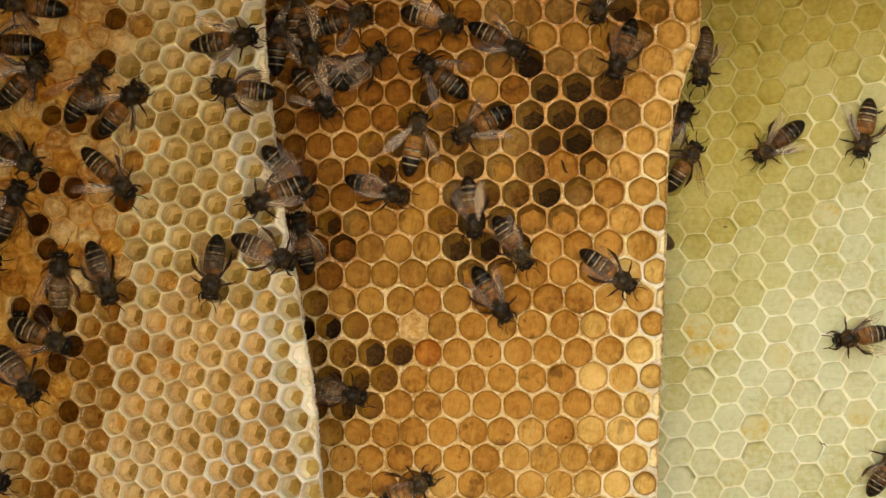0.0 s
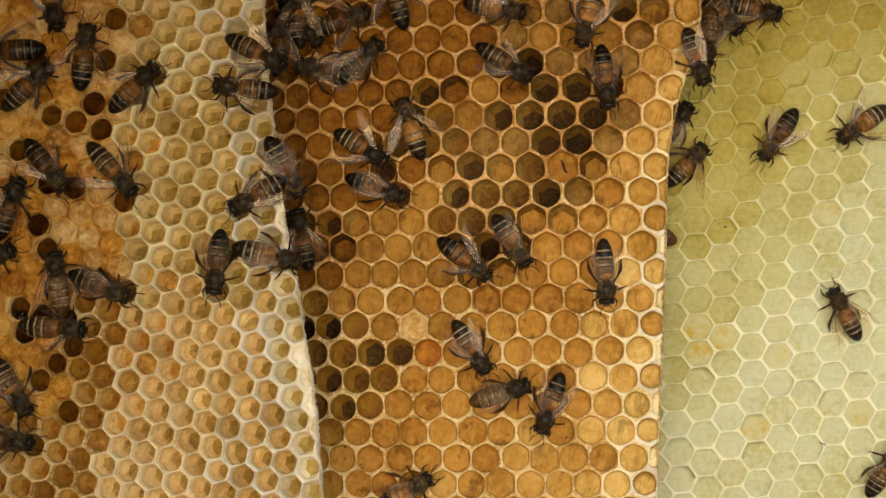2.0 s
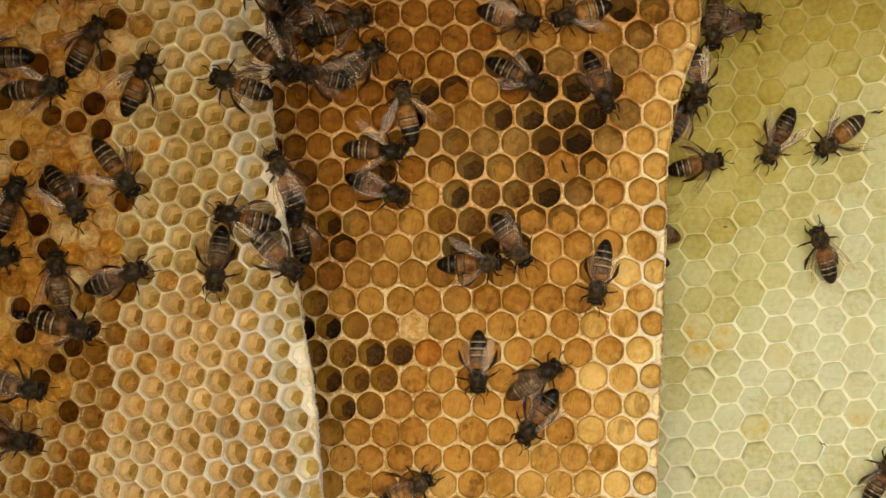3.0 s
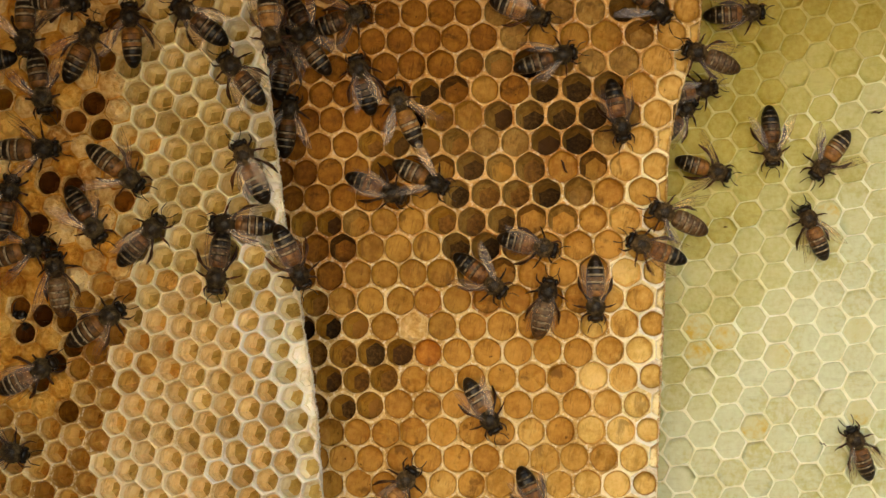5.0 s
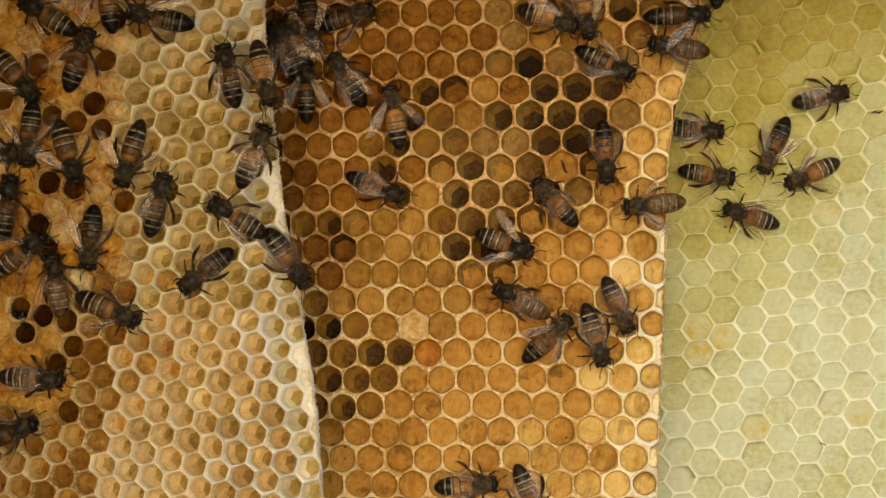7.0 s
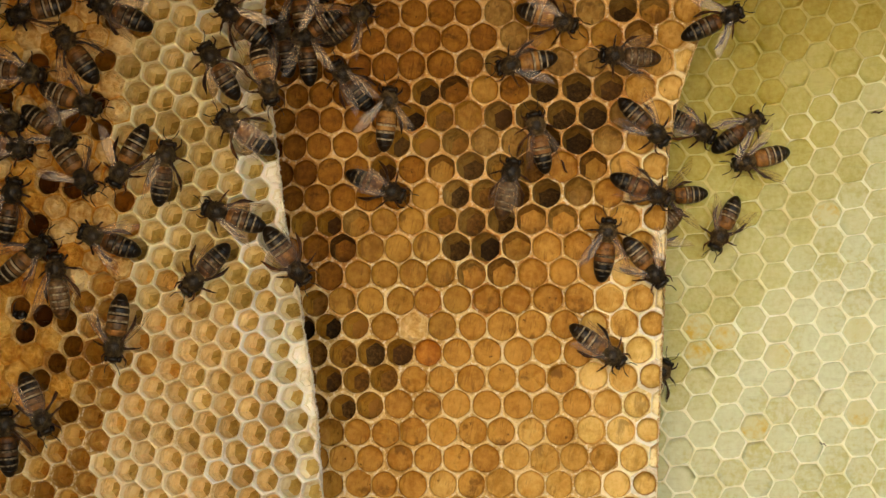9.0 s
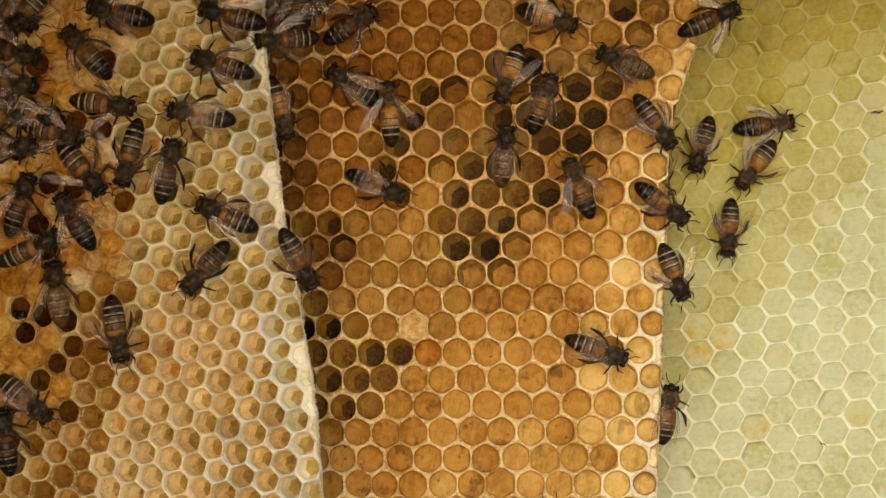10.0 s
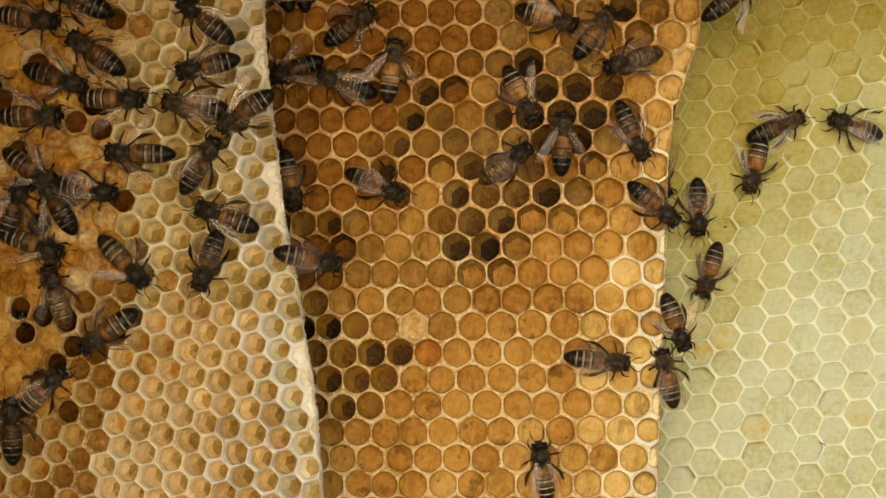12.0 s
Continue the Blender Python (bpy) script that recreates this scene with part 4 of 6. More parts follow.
    crawl(BEES[7], [(0, cling(-68.3, 14.3, 0, -43)), (0.5, cling(-68.3, 14.4, 0, -44)), (1, cling(-68.4, 14.7, 0, -49)), (1.5, cling(-68.4, 14.8, 0, -48)), (2, cling(-67.7, 14.9, 0, -48)), (2.5, cling(-67.3, 15.2, 0, -48)), (3, cling(-67.2, 15.2, 0, -53)), (5, cling(-66.7, 15.7, 0, -37)), (5.5, cling(-65.9, 17.4, 0, -50)), (6, cling(-64.8, 16.5, 0, -90)), (6.5, cling(-65.8, 17.4, 0, -108)), (7, cling(-65.9, 17.7, 0, -107)), (9, cling(-66.7, 17.4, 0, -118)), (9.5, cling(-66.5, 17.4, 0, -111)), (10, cling(-66, 17.8, 0, -104)), (10.5, cling(-65.7, 17.6, 0, -117)), (11, cling(-64.5, 17.6, 0, -142)), (11.5, cling(-62.9, 19.3, 0, -146)), (12, cling(-65.8, 20, 0, -181))])
    crawl(BEES[8], [(0, cling(-89.9, 9.6, 0, 68)), (1.5, cling(-90.1, 10.2, 0, 70)), (3, cling(-90.2, 10.4, 0, 68)), (5, cling(-90.8, 10.6, 0, 77)), (6, cling(-91.3, 10.9, 0, 83)), (7, cling(-90.9, 10.6, 0, 81)), (9, cling(-90.2, 10.1, 0, 79)), (9.5, cling(-89.3, 10.2, 0, 72)), (10, cling(-87.9, 11.1, 0, 70)), (10.5, cling(-88.7, 10.4, 0, 70)), (11, cling(-87.9, 10.1, 0, 75)), (12, cling(-89, 10, 0, 71))])
    crawl(BEES[9], [(0, cling(-70.8, -6.8, 0, -69)), (0.5, cling(-71, -6.5, 0, -59)), (1, cling(-69.9, -9.3, 0, -56)), (1.5, cling(-71.5, -9, 0, -50)), (2, cling(-70, -8.3, 0, -21)), (2.5, cling(-68.8, -8.4, 0, -2)), (3, cling(-66.6, -5.5, 0, 20)), (5, cling(-61.8, 3.1, 0, 47)), (5.5, cling(-61.2, 5, 0, 58)), (6, cling(-61.2, 4.5, 0, 55)), (6.5, cling(-60.2, 6.1, 0, 41)), (7, cling(-59.2, 11.1, 0, 75)), (9, cling(-58.1, 17.8, 0, 80)), (9.5, cling(-56.7, 18.8, 0, 66)), (10, cling(-57.2, 18.1, 0, 77)), (10.5, cling(-57.2, 17.7, 0, 74)), (11, cling(-55.8, 16.5, 0, 62)), (11.5, cling(-49.6, 18.1, 0, 39)), (12, cling(-49.8, 19, 0, 57))])
    crawl(BEES[10], [(0, cling(-80.1, -5.4, 0, 89)), (0.5, cling(-80.4, -5.4, 0, 95)), (1, cling(-80.5, -5.5, 0, 100)), (1.5, cling(-80.6, -5.3, 0, 99)), (2, cling(-80.7, -5.2, 0, 97)), (2.5, cling(-80.5, -5.2, 0, 96)), (3, cling(-80.5, -5.2, 0, 96)), (5, cling(-80.7, -5.4, 0, 97)), (5.5, cling(-80.6, -5.4, 0, 99)), (6, cling(-80.7, -5.6, 0, 97)), (6.5, cling(-80.9, -6, 0, 95)), (7, cling(-81, -5.8, 0, 98)), (9, cling(-80.6, -5.8, 0, 96)), (9.5, cling(-81.2, -6.7, 0, 101)), (10, cling(-80.9, -7.4, 0, 97)), (10.5, cling(-80.7, -7.2, 0, 97)), (11, cling(-80.5, -7.6, 0, 97)), (11.5, cling(-80.9, -8.2, 0, 102)), (12, cling(-81.2, -8.1, 0, 107))])
    crawl(BEES[11], [(0, cling(-82.3, -18.8, 0, -23)), (0.5, cling(-79.2, -17.6, 0, -21)), (1, cling(-77.8, -17.1, 0, -14)), (1.5, cling(-80.9, -17.2, 0, 15)), (2, cling(-79.5, -16.6, 0, -4)), (2.5, cling(-79.1, -16.3, 0, -10)), (3, cling(-77.6, -16.5, 0, -14)), (5, cling(-70.8, -14.8, 0, 34)), (5.5, cling(-69.2, -14, 0, 27)), (6, cling(-68.4, -13.3, 0, 22)), (6.5, cling(-68.5, -13.3, 0, 6)), (7, cling(-68.2, -13.4, 0, -24)), (9, cling(-68.4, -18.8, 0, -97)), (9.5, cling(-68, -19.5, 0, -89)), (10, cling(-67.9, -18.9, 0, -80)), (10.5, cling(-67.7, -20.1, 0, -85)), (11, cling(-69.8, -18, 0, -117)), (11.5, cling(-71.1, -18.2, 0, -137)), (12, cling(-71.7, -18.3, 0, -145))])
    crawl(BEES[12], [(0, cling(-87.8, -27.6, 0, -54)), (0.5, cling(-86.9, -28.3, 0, -50)), (1, cling(-87.8, -29.3, 0, -67)), (1.5, cling(-88.4, -32.2, 0, -65)), (2, cling(-89.2, -30.5, 0, -58)), (2.5, cling(-88.9, -30.1, 0, -46)), (3, cling(-88, -28.9, 0, -13)), (5, cling(-85.2, -25.7, 0, 28)), (5.5, cling(-83.9, -26.2, 0, 15)), (6, cling(-83.8, -26.3, 0, 10)), (6.5, cling(-84, -27.1, 0, -3)), (7, cling(-84.1, -27.1, 0, -3)), (9, cling(-84.4, -34.2, 0, -67)), (9.5, cling(-85.4, -33.9, 0, -80)), (10, cling(-85.9, -32.5, 0, -41)), (10.5, cling(-81.8, -30.1, 0, 3)), (11, cling(-80.4, -29, 0, 25)), (11.5, cling(-81.6, -28.7, 0, 41)), (12, cling(-82.7, -28.4, 0, 46))])
    crawl(BEES[13], [(0, cling(-95.5, -48, 0, -12)), (0.5, cling(-94.5, -47, 0, -12)), (1, cling(-93.3, -45.3, 0, -12)), (1.5, cling(-92.1, -42.5, 0, -8)), (2, cling(-90.4, -40.1, 0, -5)), (2.5, cling(-90.4, -38.4, 0, -5)), (3, cling(-90, -39.7, 0, -9)), (5, cling(-91.5, -42.1, 0, -13)), (6, cling(-91.5, -42.2, 0, -14)), (6.5, cling(-91, -42, 0, -11)), (7, cling(-89.5, -37.9, 0, 20)), (9, cling(-91.3, -38.4, 0, 94)), (9.5, cling(-91.6, -38.4, 0, 96)), (10, cling(-91.7, -38.3, 0, 97)), (10.5, cling(-91, -38.8, 0, 93)), (11, cling(-90.5, -36.4, 0, 87)), (12, cling(-90.1, -36, 0, 91))])
    crawl(BEES[14], [(0, cling(-97.1, -4, 0, 27)), (1, cling(-94.8, -2.3, 0, 24)), (2, cling(-94.2, -1.7, 0, 21)), (3, cling(-93.6, -2.1, 0, 15)), (5, cling(-87.1, -0.1, 0, 17)), (5.5, cling(-87.2, -0.3, 0, 24)), (6, cling(-87.4, -0.2, 0, 15)), (6.5, cling(-86.9, -0.2, 0, 25)), (7, cling(-87, -0, 0, 36)), (9, cling(-86, -0.9, 0, 40)), (9.5, cling(-85.5, 0.2, 0, 35)), (10, cling(-84.4, 0.9, 0, 25)), (10.5, cling(-84.6, 0.6, 0, 24)), (11, cling(-84.6, 0.6, 0, 10)), (11.5, cling(-84.3, 1, 0, -4)), (12, cling(-84, 0.5, 0, -19))])
    crawl(BEES[15], [(0, cling(-36.5, 10.7, 0, -155)), (0.5, cling(-36.8, 10.5, 0, -155)), (1, cling(-37.2, 10.7, 0, -161)), (1.5, cling(-37.4, 10.9, 0, -163)), (2, cling(-40.2, 10.5, 0, -149)), (2.5, cling(-42.9, 6.9, 0, -178)), (3, cling(-42.8, 6.7, 0, -192)), (5, cling(-43.9, 5.1, 0, -183)), (5.5, cling(-43.5, 5, 0, -184)), (6, cling(-43.5, 5.5, 0, -186)), (6.5, cling(-43.7, 6.2, 0, -198)), (7, cling(-44.6, 7.4, 0, -212)), (9, cling(-45.7, 7.3, 0, -199)), (9.5, cling(-46.8, 7.3, 0, -196)), (10, cling(-47, 7.7, 0, -204)), (10.5, cling(-46.9, 7.6, 0, -206)), (11, cling(-47.1, 7.7, 0, -207)), (11.5, cling(-47.1, 7.7, 0, -207)), (12, cling(-47.1, 7.2, 0, -200))])
    crawl(BEES[16], [(0, cling(-35.4, -1.2, 0, -23, -6)), (0.5, cling(-35.3, -1.3, 0, -20, -6)), (1, cling(-36.1, -1.4, 0, -20, -6)), (1.5, cling(-35.7, -1.4, 0, -22, -6)), (2, cling(-34.7, -1.7, 0, -14, -6)), (2.5, cling(-34.4, -2.2, 0, -31, -6)), (3, cling(-33.4, -2.5, 0, -44, -6)), (5, cling(-31, -3.3, 0.5, -66, -14)), (5.5, cling(-31.1, -3, 0.5, -71, -14)), (6, cling(-31.8, -2.7, 0.5, -84, -14)), (6.5, cling(-31.9, -2.5, 0.5, -62, -14)), (7, cling(-31.6, -3.3, 0.5, -56, -14)), (9, cling(-31.7, -2.8, 0.5, -54, -14)), (9.5, cling(-29.4, -3, 1.5, -28, -18)), (10, cling(-29.7, -3.6, 1.5, -63, -18)), (10.5, cling(-30.3, -3.3, 1.5, -70, -18)), (11, cling(-29.8, -3.7, 1.5, -62, -18)), (11.5, cling(-28.3, -3.3, 1.5, -22, -18)), (12, cling(-26.7, -2.3, 1.5, -12, -18))])
    crawl(BEES[17], [(0, cling(-48.2, -5.8, 0, -97)), (0.5, cling(-47.8, -5.4, 0, -97)), (1, cling(-47.7, -4.7, 0, -95)), (1.5, cling(-47.5, -4.7, 0, -90)), (2, cling(-47.4, -4.7, 0, -96)), (2.5, cling(-47.3, -4.3, 0, -97)), (3, cling(-47.3, -4, 0, -97)), (5, cling(-47.1, -4.5, 0, -97)), (5.5, cling(-47.2, -4.5, 0, -100)), (6, cling(-47.5, -4.2, 0, -113)), (6.5, cling(-49.2, -4.4, 0, -142)), (7, cling(-51, -5.6, 0, -142)), (9, cling(-50.9, -5.6, 0, -133)), (9.5, cling(-51.2, -6.1, 0, -129)), (10, cling(-50.8, -5.3, 0, -131)), (10.5, cling(-50.1, -5.2, 0, -109)), (11, cling(-49.8, -5.2, 0, -108)), (11.5, cling(-49.7, -4.7, 0, -108)), (12, cling(-49.6, -4.1, 0, -109))])
    crawl(BEES[18], [(0, cling(-31.5, 15, 1.5, -46, -14)), (1, cling(-31.7, 14.9, 1.5, -45, -14)), (1.5, cling(-32, 14.8, 1.5, -43, -14)), (2, cling(-32.5, 15.7, 1.5, -61, -14)), (2.17, cling(-32.7, 15.7, 2.5, -6, 6)), (2.33, cling(-32.9, 15.7, 2.5, 49, 6)), (2.5, cling(-33.1, 15.7, 2.5, 104, 6)), (3, cling(-33.9, 16.2, 2.5, 114, 6)), (4, cling(-37.6, 17.8, 0, 124)), (5, cling(-40.9, 18.1, 0, 115)), (5.5, cling(-42.5, 19.1, 0, 111)), (6, cling(-40.9, 18.9, 0, 107)), (6.5, cling(-39.3, 22.5, 0, 77)), (7, cling(-38.9, 21.4, 0, 67)), (9, cling(-43.1, 25.4, 0, 146)), (9.5, cling(-48.6, 27.9, 0, 168)), (10, cling(-52.7, 28.4, 0, 170)), (10.5, cling(-53.2, 29, 0, 178)), (11, cling(-53, 28.7, 0, 176)), (11.5, cling(-53.6, 29.7, 0, 176)), (12, cling(-53.9, 30.2, 0, 172))])
    crawl(BEES[19], [(0, cling(-36.5, 64.6, 0, -81)), (3, cling(-36.4, 61, 0, -83)), (5, cling(-36, 45.7, 0, -83)), (5.5, cling(-35.7, 41.3, 0, -78)), (6, cling(-36.2, 39.5, 0, -74)), (6.5, cling(-36.7, 36.2, 0, -70)), (7, cling(-37.1, 34.8, 0, -77)), (9, cling(-36.8, 34.9, 0, -75)), (9.5, cling(-36.9, 33.2, 0, -88)), (10, cling(-34.7, 28.5, 8, -74, -10)), (10.5, cling(-34.3, 26.3, 14, -63, -10)), (11, cling(-33.7, 22.8, 17, -79, -10)), (11.5, cling(-33.9, 16.6, 22, -76, -10)), (12, cling(-33.9, 13.6, 22, -80, -10))])
    crawl(BEES[20], [(0, cling(-25.4, 69.5, 0, 166)), (3, cling(-39.3, 54.7, 0, 167)), (5, cling(-52.6, 48.7, 0, 142)), (5.5, cling(-56.9, 50.6, 0, 149)), (6, cling(-57.4, 50.2, 0, 160)), (6.5, cling(-58.2, 49.2, 0, 177)), (7, cling(-61.3, 48.7, 0, 168)), (9, cling(-69.4, 50.2, 0, 155)), (9.5, cling(-67.9, 50.8, 0, 146)), (10, cling(-69.6, 49.8, 0, 167)), (10.5, cling(-71.9, 50.6, 0, 153)), (11, cling(-72.9, 50, 0, 152)), (11.5, cling(-73.5, 50.9, 0, 142)), (12, cling(-77.5, 52.7, 0, 156))])
    crawl(BEES[21], [(0, cling(-100.1, 21, 0, 3)), (3, cling(-98.9, 21, 0, 3)), (5, cling(-85, 20.9, 0, 1)), (5.5, cling(-79.9, 20.4, 0, -9)), (6, cling(-77.8, 19.9, 0, -14)), (6.5, cling(-77.8, 18.3, 0, -35)), (7, cling(-77.8, 18.1, 0, -72)), (9, cling(-76, 15.8, 0, -53)), (9.5, cling(-76.3, 16.6, 0, -41)), (10, cling(-74.2, 15.3, 0, -49)), (10.5, cling(-74.4, 13.8, 0, -49)), (11, cling(-71.9, 11.7, 0, -24)), (11.5, cling(-68.7, 9, 0, -68)), (12, cling(-65.3, -4.1, 0, -46))])
    crawl(BEES[22], [(0, cling(-102.1, 53, 0, -37)), (3, cling(-98.6, 55.4, 0, -37)), (5, cling(-87.2, 45.2, 0, -89)), (5.5, cling(-89.5, 42.6, 0, -103)), (6, cling(-90.3, 39.9, 0, -115)), (6.5, cling(-90.6, 39.6, 0, -119)), (7, cling(-88.1, 34.9, 0, -50)), (9, cling(-76.1, 30.7, 0, -22)), (9.5, cling(-71.1, 30.2, 0, -2)), (10, cling(-69.2, 30, 0, -8)), (10.5, cling(-67.8, 30.8, 0, -12)), (11, cling(-67.3, 31.1, 0, -14)), (11.5, cling(-67.6, 31.1, 0, -7)), (12, cling(-67.3, 31.3, 0, -2))])
    crawl(BEES[23], [(0, cling(-103.9, 57.5, 0, -45)), (7, cling(-103.9, 57.5, 0, -45)), (9, cling(-97.2, 53.3, 0, -32)), (9.5, cling(-93.6, 50.9, 0, -30)), (10, cling(-89.2, 48.7, 0, -30)), (10.5, cling(-87.2, 46.5, 0, -31)), (11, cling(-86.7, 47, 0, -23)), (11.5, cling(-85.6, 46.8, 0, -12)), (12, cling(-85.2, 48, 0, -8))])
    crawl(BEES[24], [(0, cling(-27.4, 65.1, 0, 143)), (7, cling(-35.7, 60.4, 0, 143)), (9, cling(-43.2, 48.3, 0, 141)), (9.5, cling(-44.2, 48.2, 0, 158)), (10, cling(-46.3, 49.2, 0, 166)), (10.5, cling(-48.9, 49.1, 0, 170)), (11, cling(-50.1, 48.5, 0, 164)), (11.5, cling(-51.9, 49.2, 0, 151)), (12, cling(-51.3, 49.1, 0, 141))])
    crawl(BEES[25], [(0, cling(-107.7, 29, 0, -27)), (7, cling(-105, 30.2, 0, -17)), (9, cling(-98.5, 30.7, 0, -15)), (9.5, cling(-91.1, 28.4, 0, -20)), (10, cling(-83.9, 27.4, 0, -14)), (10.5, cling(-74.9, 24.1, 0, -35)), (11, cling(-72.8, 21, 0, -48)), (11.5, cling(-70.5, 18, 0, -67)), (12, cling(-72.8, 12.2, 0, -12))])
    crawl(BEES[26], [(0, cling(-36.6, 47.8, 22, 84)), (3, cling(-36.1, 47.1, 22, 81)), (5, cling(-36.6, 45.8, 22, 101)), (7, cling(-35.8, 45.4, 22, 117)), (8, cling(-33, 47, 22, 165)), (9, cling(-30.3, 47.9, 22, 213)), (9.5, cling(-31.3, 49.3, 18, 210)), (10, cling(-35.6, 44.1, 4, 187, 15)), (10.5, cling(-35.5, 38.4, 0.5, 213)), (11, cling(-39.6, 33.5, 0, 236)), (11.5, cling(-41.5, 30.2, 0, 229)), (12, cling(-43, 27.8, 0, 214))])
    crawl(BEES[27], [(0, cling(-87.6, 51.2, 0, 171)), (0.5, cling(-88.2, 51.8, 0, 169)), (1, cling(-90.6, 55.3, 0, 170)), (2, cling(-96.2, 62.4, 0, 166)), (12, cling(-96.2, 62.4, 0, 166))])
    crawl(BEES[28], [(0, cling(-83.3, 66, 0, -76)), (1, cling(-80.3, 55.5, 0, -81)), (1.5, cling(-79.7, 53.1, 0, -82)), (2, cling(-81.5, 50.5, 0, -78)), (2.5, cling(-80.4, 47.9, 0, -77)), (2.73, cling(-80, 51.5, 0, -121)), (3, cling(-79.7, 55.2, 0, -166)), (4, cling(-79.3, 53.4, 0, -86)), (5, cling(-79, 51.6, 0, -6)), (5.5, cling(-81, 50.4, 0, 7)), (6, cling(-81.2, 48.6, 0, -5)), (6.5, cling(-82.2, 47.7, 0, 2)), (6.73, cling(-83.1, 48.7, 0, 75)), (7, cling(-84.1, 49.7, 0, 148)), (9, cling(-86.4, 49.4, 0, 196)), (9.5, cling(-87.1, 48.8, 0, 193)), (10, cling(-88.1, 48.3, 0, 229)), (10.5, cling(-93.9, 46, 0, 219)), (11, cling(-98.6, 44.5, 0, 219)), (12, cling(-102.3, 42.2, 0, 225))])
    crawl(BEES[29], [(0, cling(-32.6, 54.4, 22, 92)), (2.5, cling(-32.1, 53.9, 22, 94)), (3, cling(-31.7, 53.9, 22, 107)), (5, cling(-31, 46.2, 22, 128)), (5.5, cling(-32.3, 48, 22, 123)), (6, cling(-33.1, 48.3, 22, 117)), (6.5, cling(-31.9, 47.2, 22, 116)), (7, cling(-32.8, 48.1, 22, 102)), (9, cling(-32.2, 56, 22, 100)), (11, cling(-34.5, 54.5, 22, 95)), (12, cling(-35.2, 62, 22, 95))])
    crawl(BEES[30], [(0, cling(-20.8, 51.6, 22, 18)), (1.5, cling(-21.1, 51.6, 22, 17)), (3, cling(-21.2, 50.8, 22, 17)), (5, cling(-21.2, 51.6, 22, 19)), (6, cling(-20.3, 52.4, 22, 24)), (7, cling(-20, 52.3, 22, 17)), (9, cling(-19.9, 51.3, 22, 39)), (9.5, cling(-19.9, 51.1, 22, 34)), (10, cling(-19.2, 50.9, 22, 33)), (10.5, cling(-19.1, 50.9, 22, 34)), (11, cling(-18.9, 51.2, 22, 37)), (11.5, cling(-19, 51.3, 22, 39)), (12, cling(-19.4, 51, 22, 37))])
    crawl(BEES[31], [(0, cling(-16.7, 41.9, 22, 41)), (1, cling(-16.7, 42.2, 22, 41)), (1.5, cling(-17.6, 43, 22, 42)), (3, cling(-17.4, 42.7, 22, 41)), (5, cling(-18.3, 38.6, 22, 106)), (5.5, cling(-21, 39.8, 22, 117)), (6, cling(-22, 40.5, 22, 111)), (6.5, cling(-22.7, 40.6, 22, 117)), (7, cling(-22.3, 39.4, 22, 122)), (9, cling(-21.5, 37.8, 22, 128)), (9.5, cling(-22.2, 38.3, 22, 135)), (10, cling(-21.5, 37.4, 22, 147)), (10.5, cling(-23.5, 38, 22, 157)), (11, cling(-22.2, 37, 22, 164)), (11.5, cling(-22.9, 37.4, 22, 165)), (12, cling(-23.3, 37.3, 22, 162))])
    crawl(BEES[32], [(0, cling(-2.1, 39.9, 22, 141)), (0.5, cling(-3.1, 40.6, 22, 149)), (1, cling(-4.6, 42.2, 22, 145)), (1.5, cling(-8.9, 49.1, 22, 119)), (2, cling(-11.2, 58.3, 22, 106)), (3, cling(-12.3, 68.5, 22, 96)), (12, cling(-12.3, 68.5, 22, 96))])
    crawl(BEES[33], [(0, cling(14.3, 45.7, 22, -28)), (0.5, cling(13.8, 45.3, 22, -25)), (1, cling(13.4, 44, 22, -40)), (1.5, cling(11.6, 42.7, 22, -55)), (2, cling(15.5, 40.5, 22, -33)), (2.5, cling(18.3, 37.9, 22, -35)), (3, cling(18.4, 37.9, 22, -27)), (5, cling(25.1, 42.8, 22, 16)), (5.5, cling(31.1, 43.7, 22, 4)), (6, cling(35.6, 42.5, 22, -2)), (6.5, cling(36, 42.4, 22, -12)), (7, cling(38.3, 40.6, 22, -26)), (9, cling(46.1, 26.6, 20, -44)), (9.5, cling(50, 25.5, 20, -36)), (10, cling(48.2, 26.4, 20, -55)), (10.5, cling(46.7, 26.4, 22, -67)), (11, cling(45.3, 26.1, 22, -85)), (11.5, cling(41.7, 25.3, 22, -87)), (12, cling(43, 24.3, 22, -66))])
    crawl(BEES[34], [(0, cling(-0.4, 50.8, 22, -16)), (0.5, cling(1.4, 52.6, 22, 12)), (1, cling(3.1, 53.9, 22, 11)), (1.5, cling(8, 54.2, 22, 8)), (2, cling(13.6, 53.5, 22, -10)), (2.5, cling(18.8, 50.6, 22, -20)), (3, cling(16.6, 51.2, 22, -15)), (5, cling(19.2, 52.6, 22, -20)), (5.5, cling(21.1, 52.1, 22, -16)), (6, cling(22.4, 51.9, 22, -16)), (6.5, cling(24.9, 51.1, 22, -19)), (7, cling(25.4, 51, 22, -18)), (12, cling(25.1, 51.1, 22, -18))])
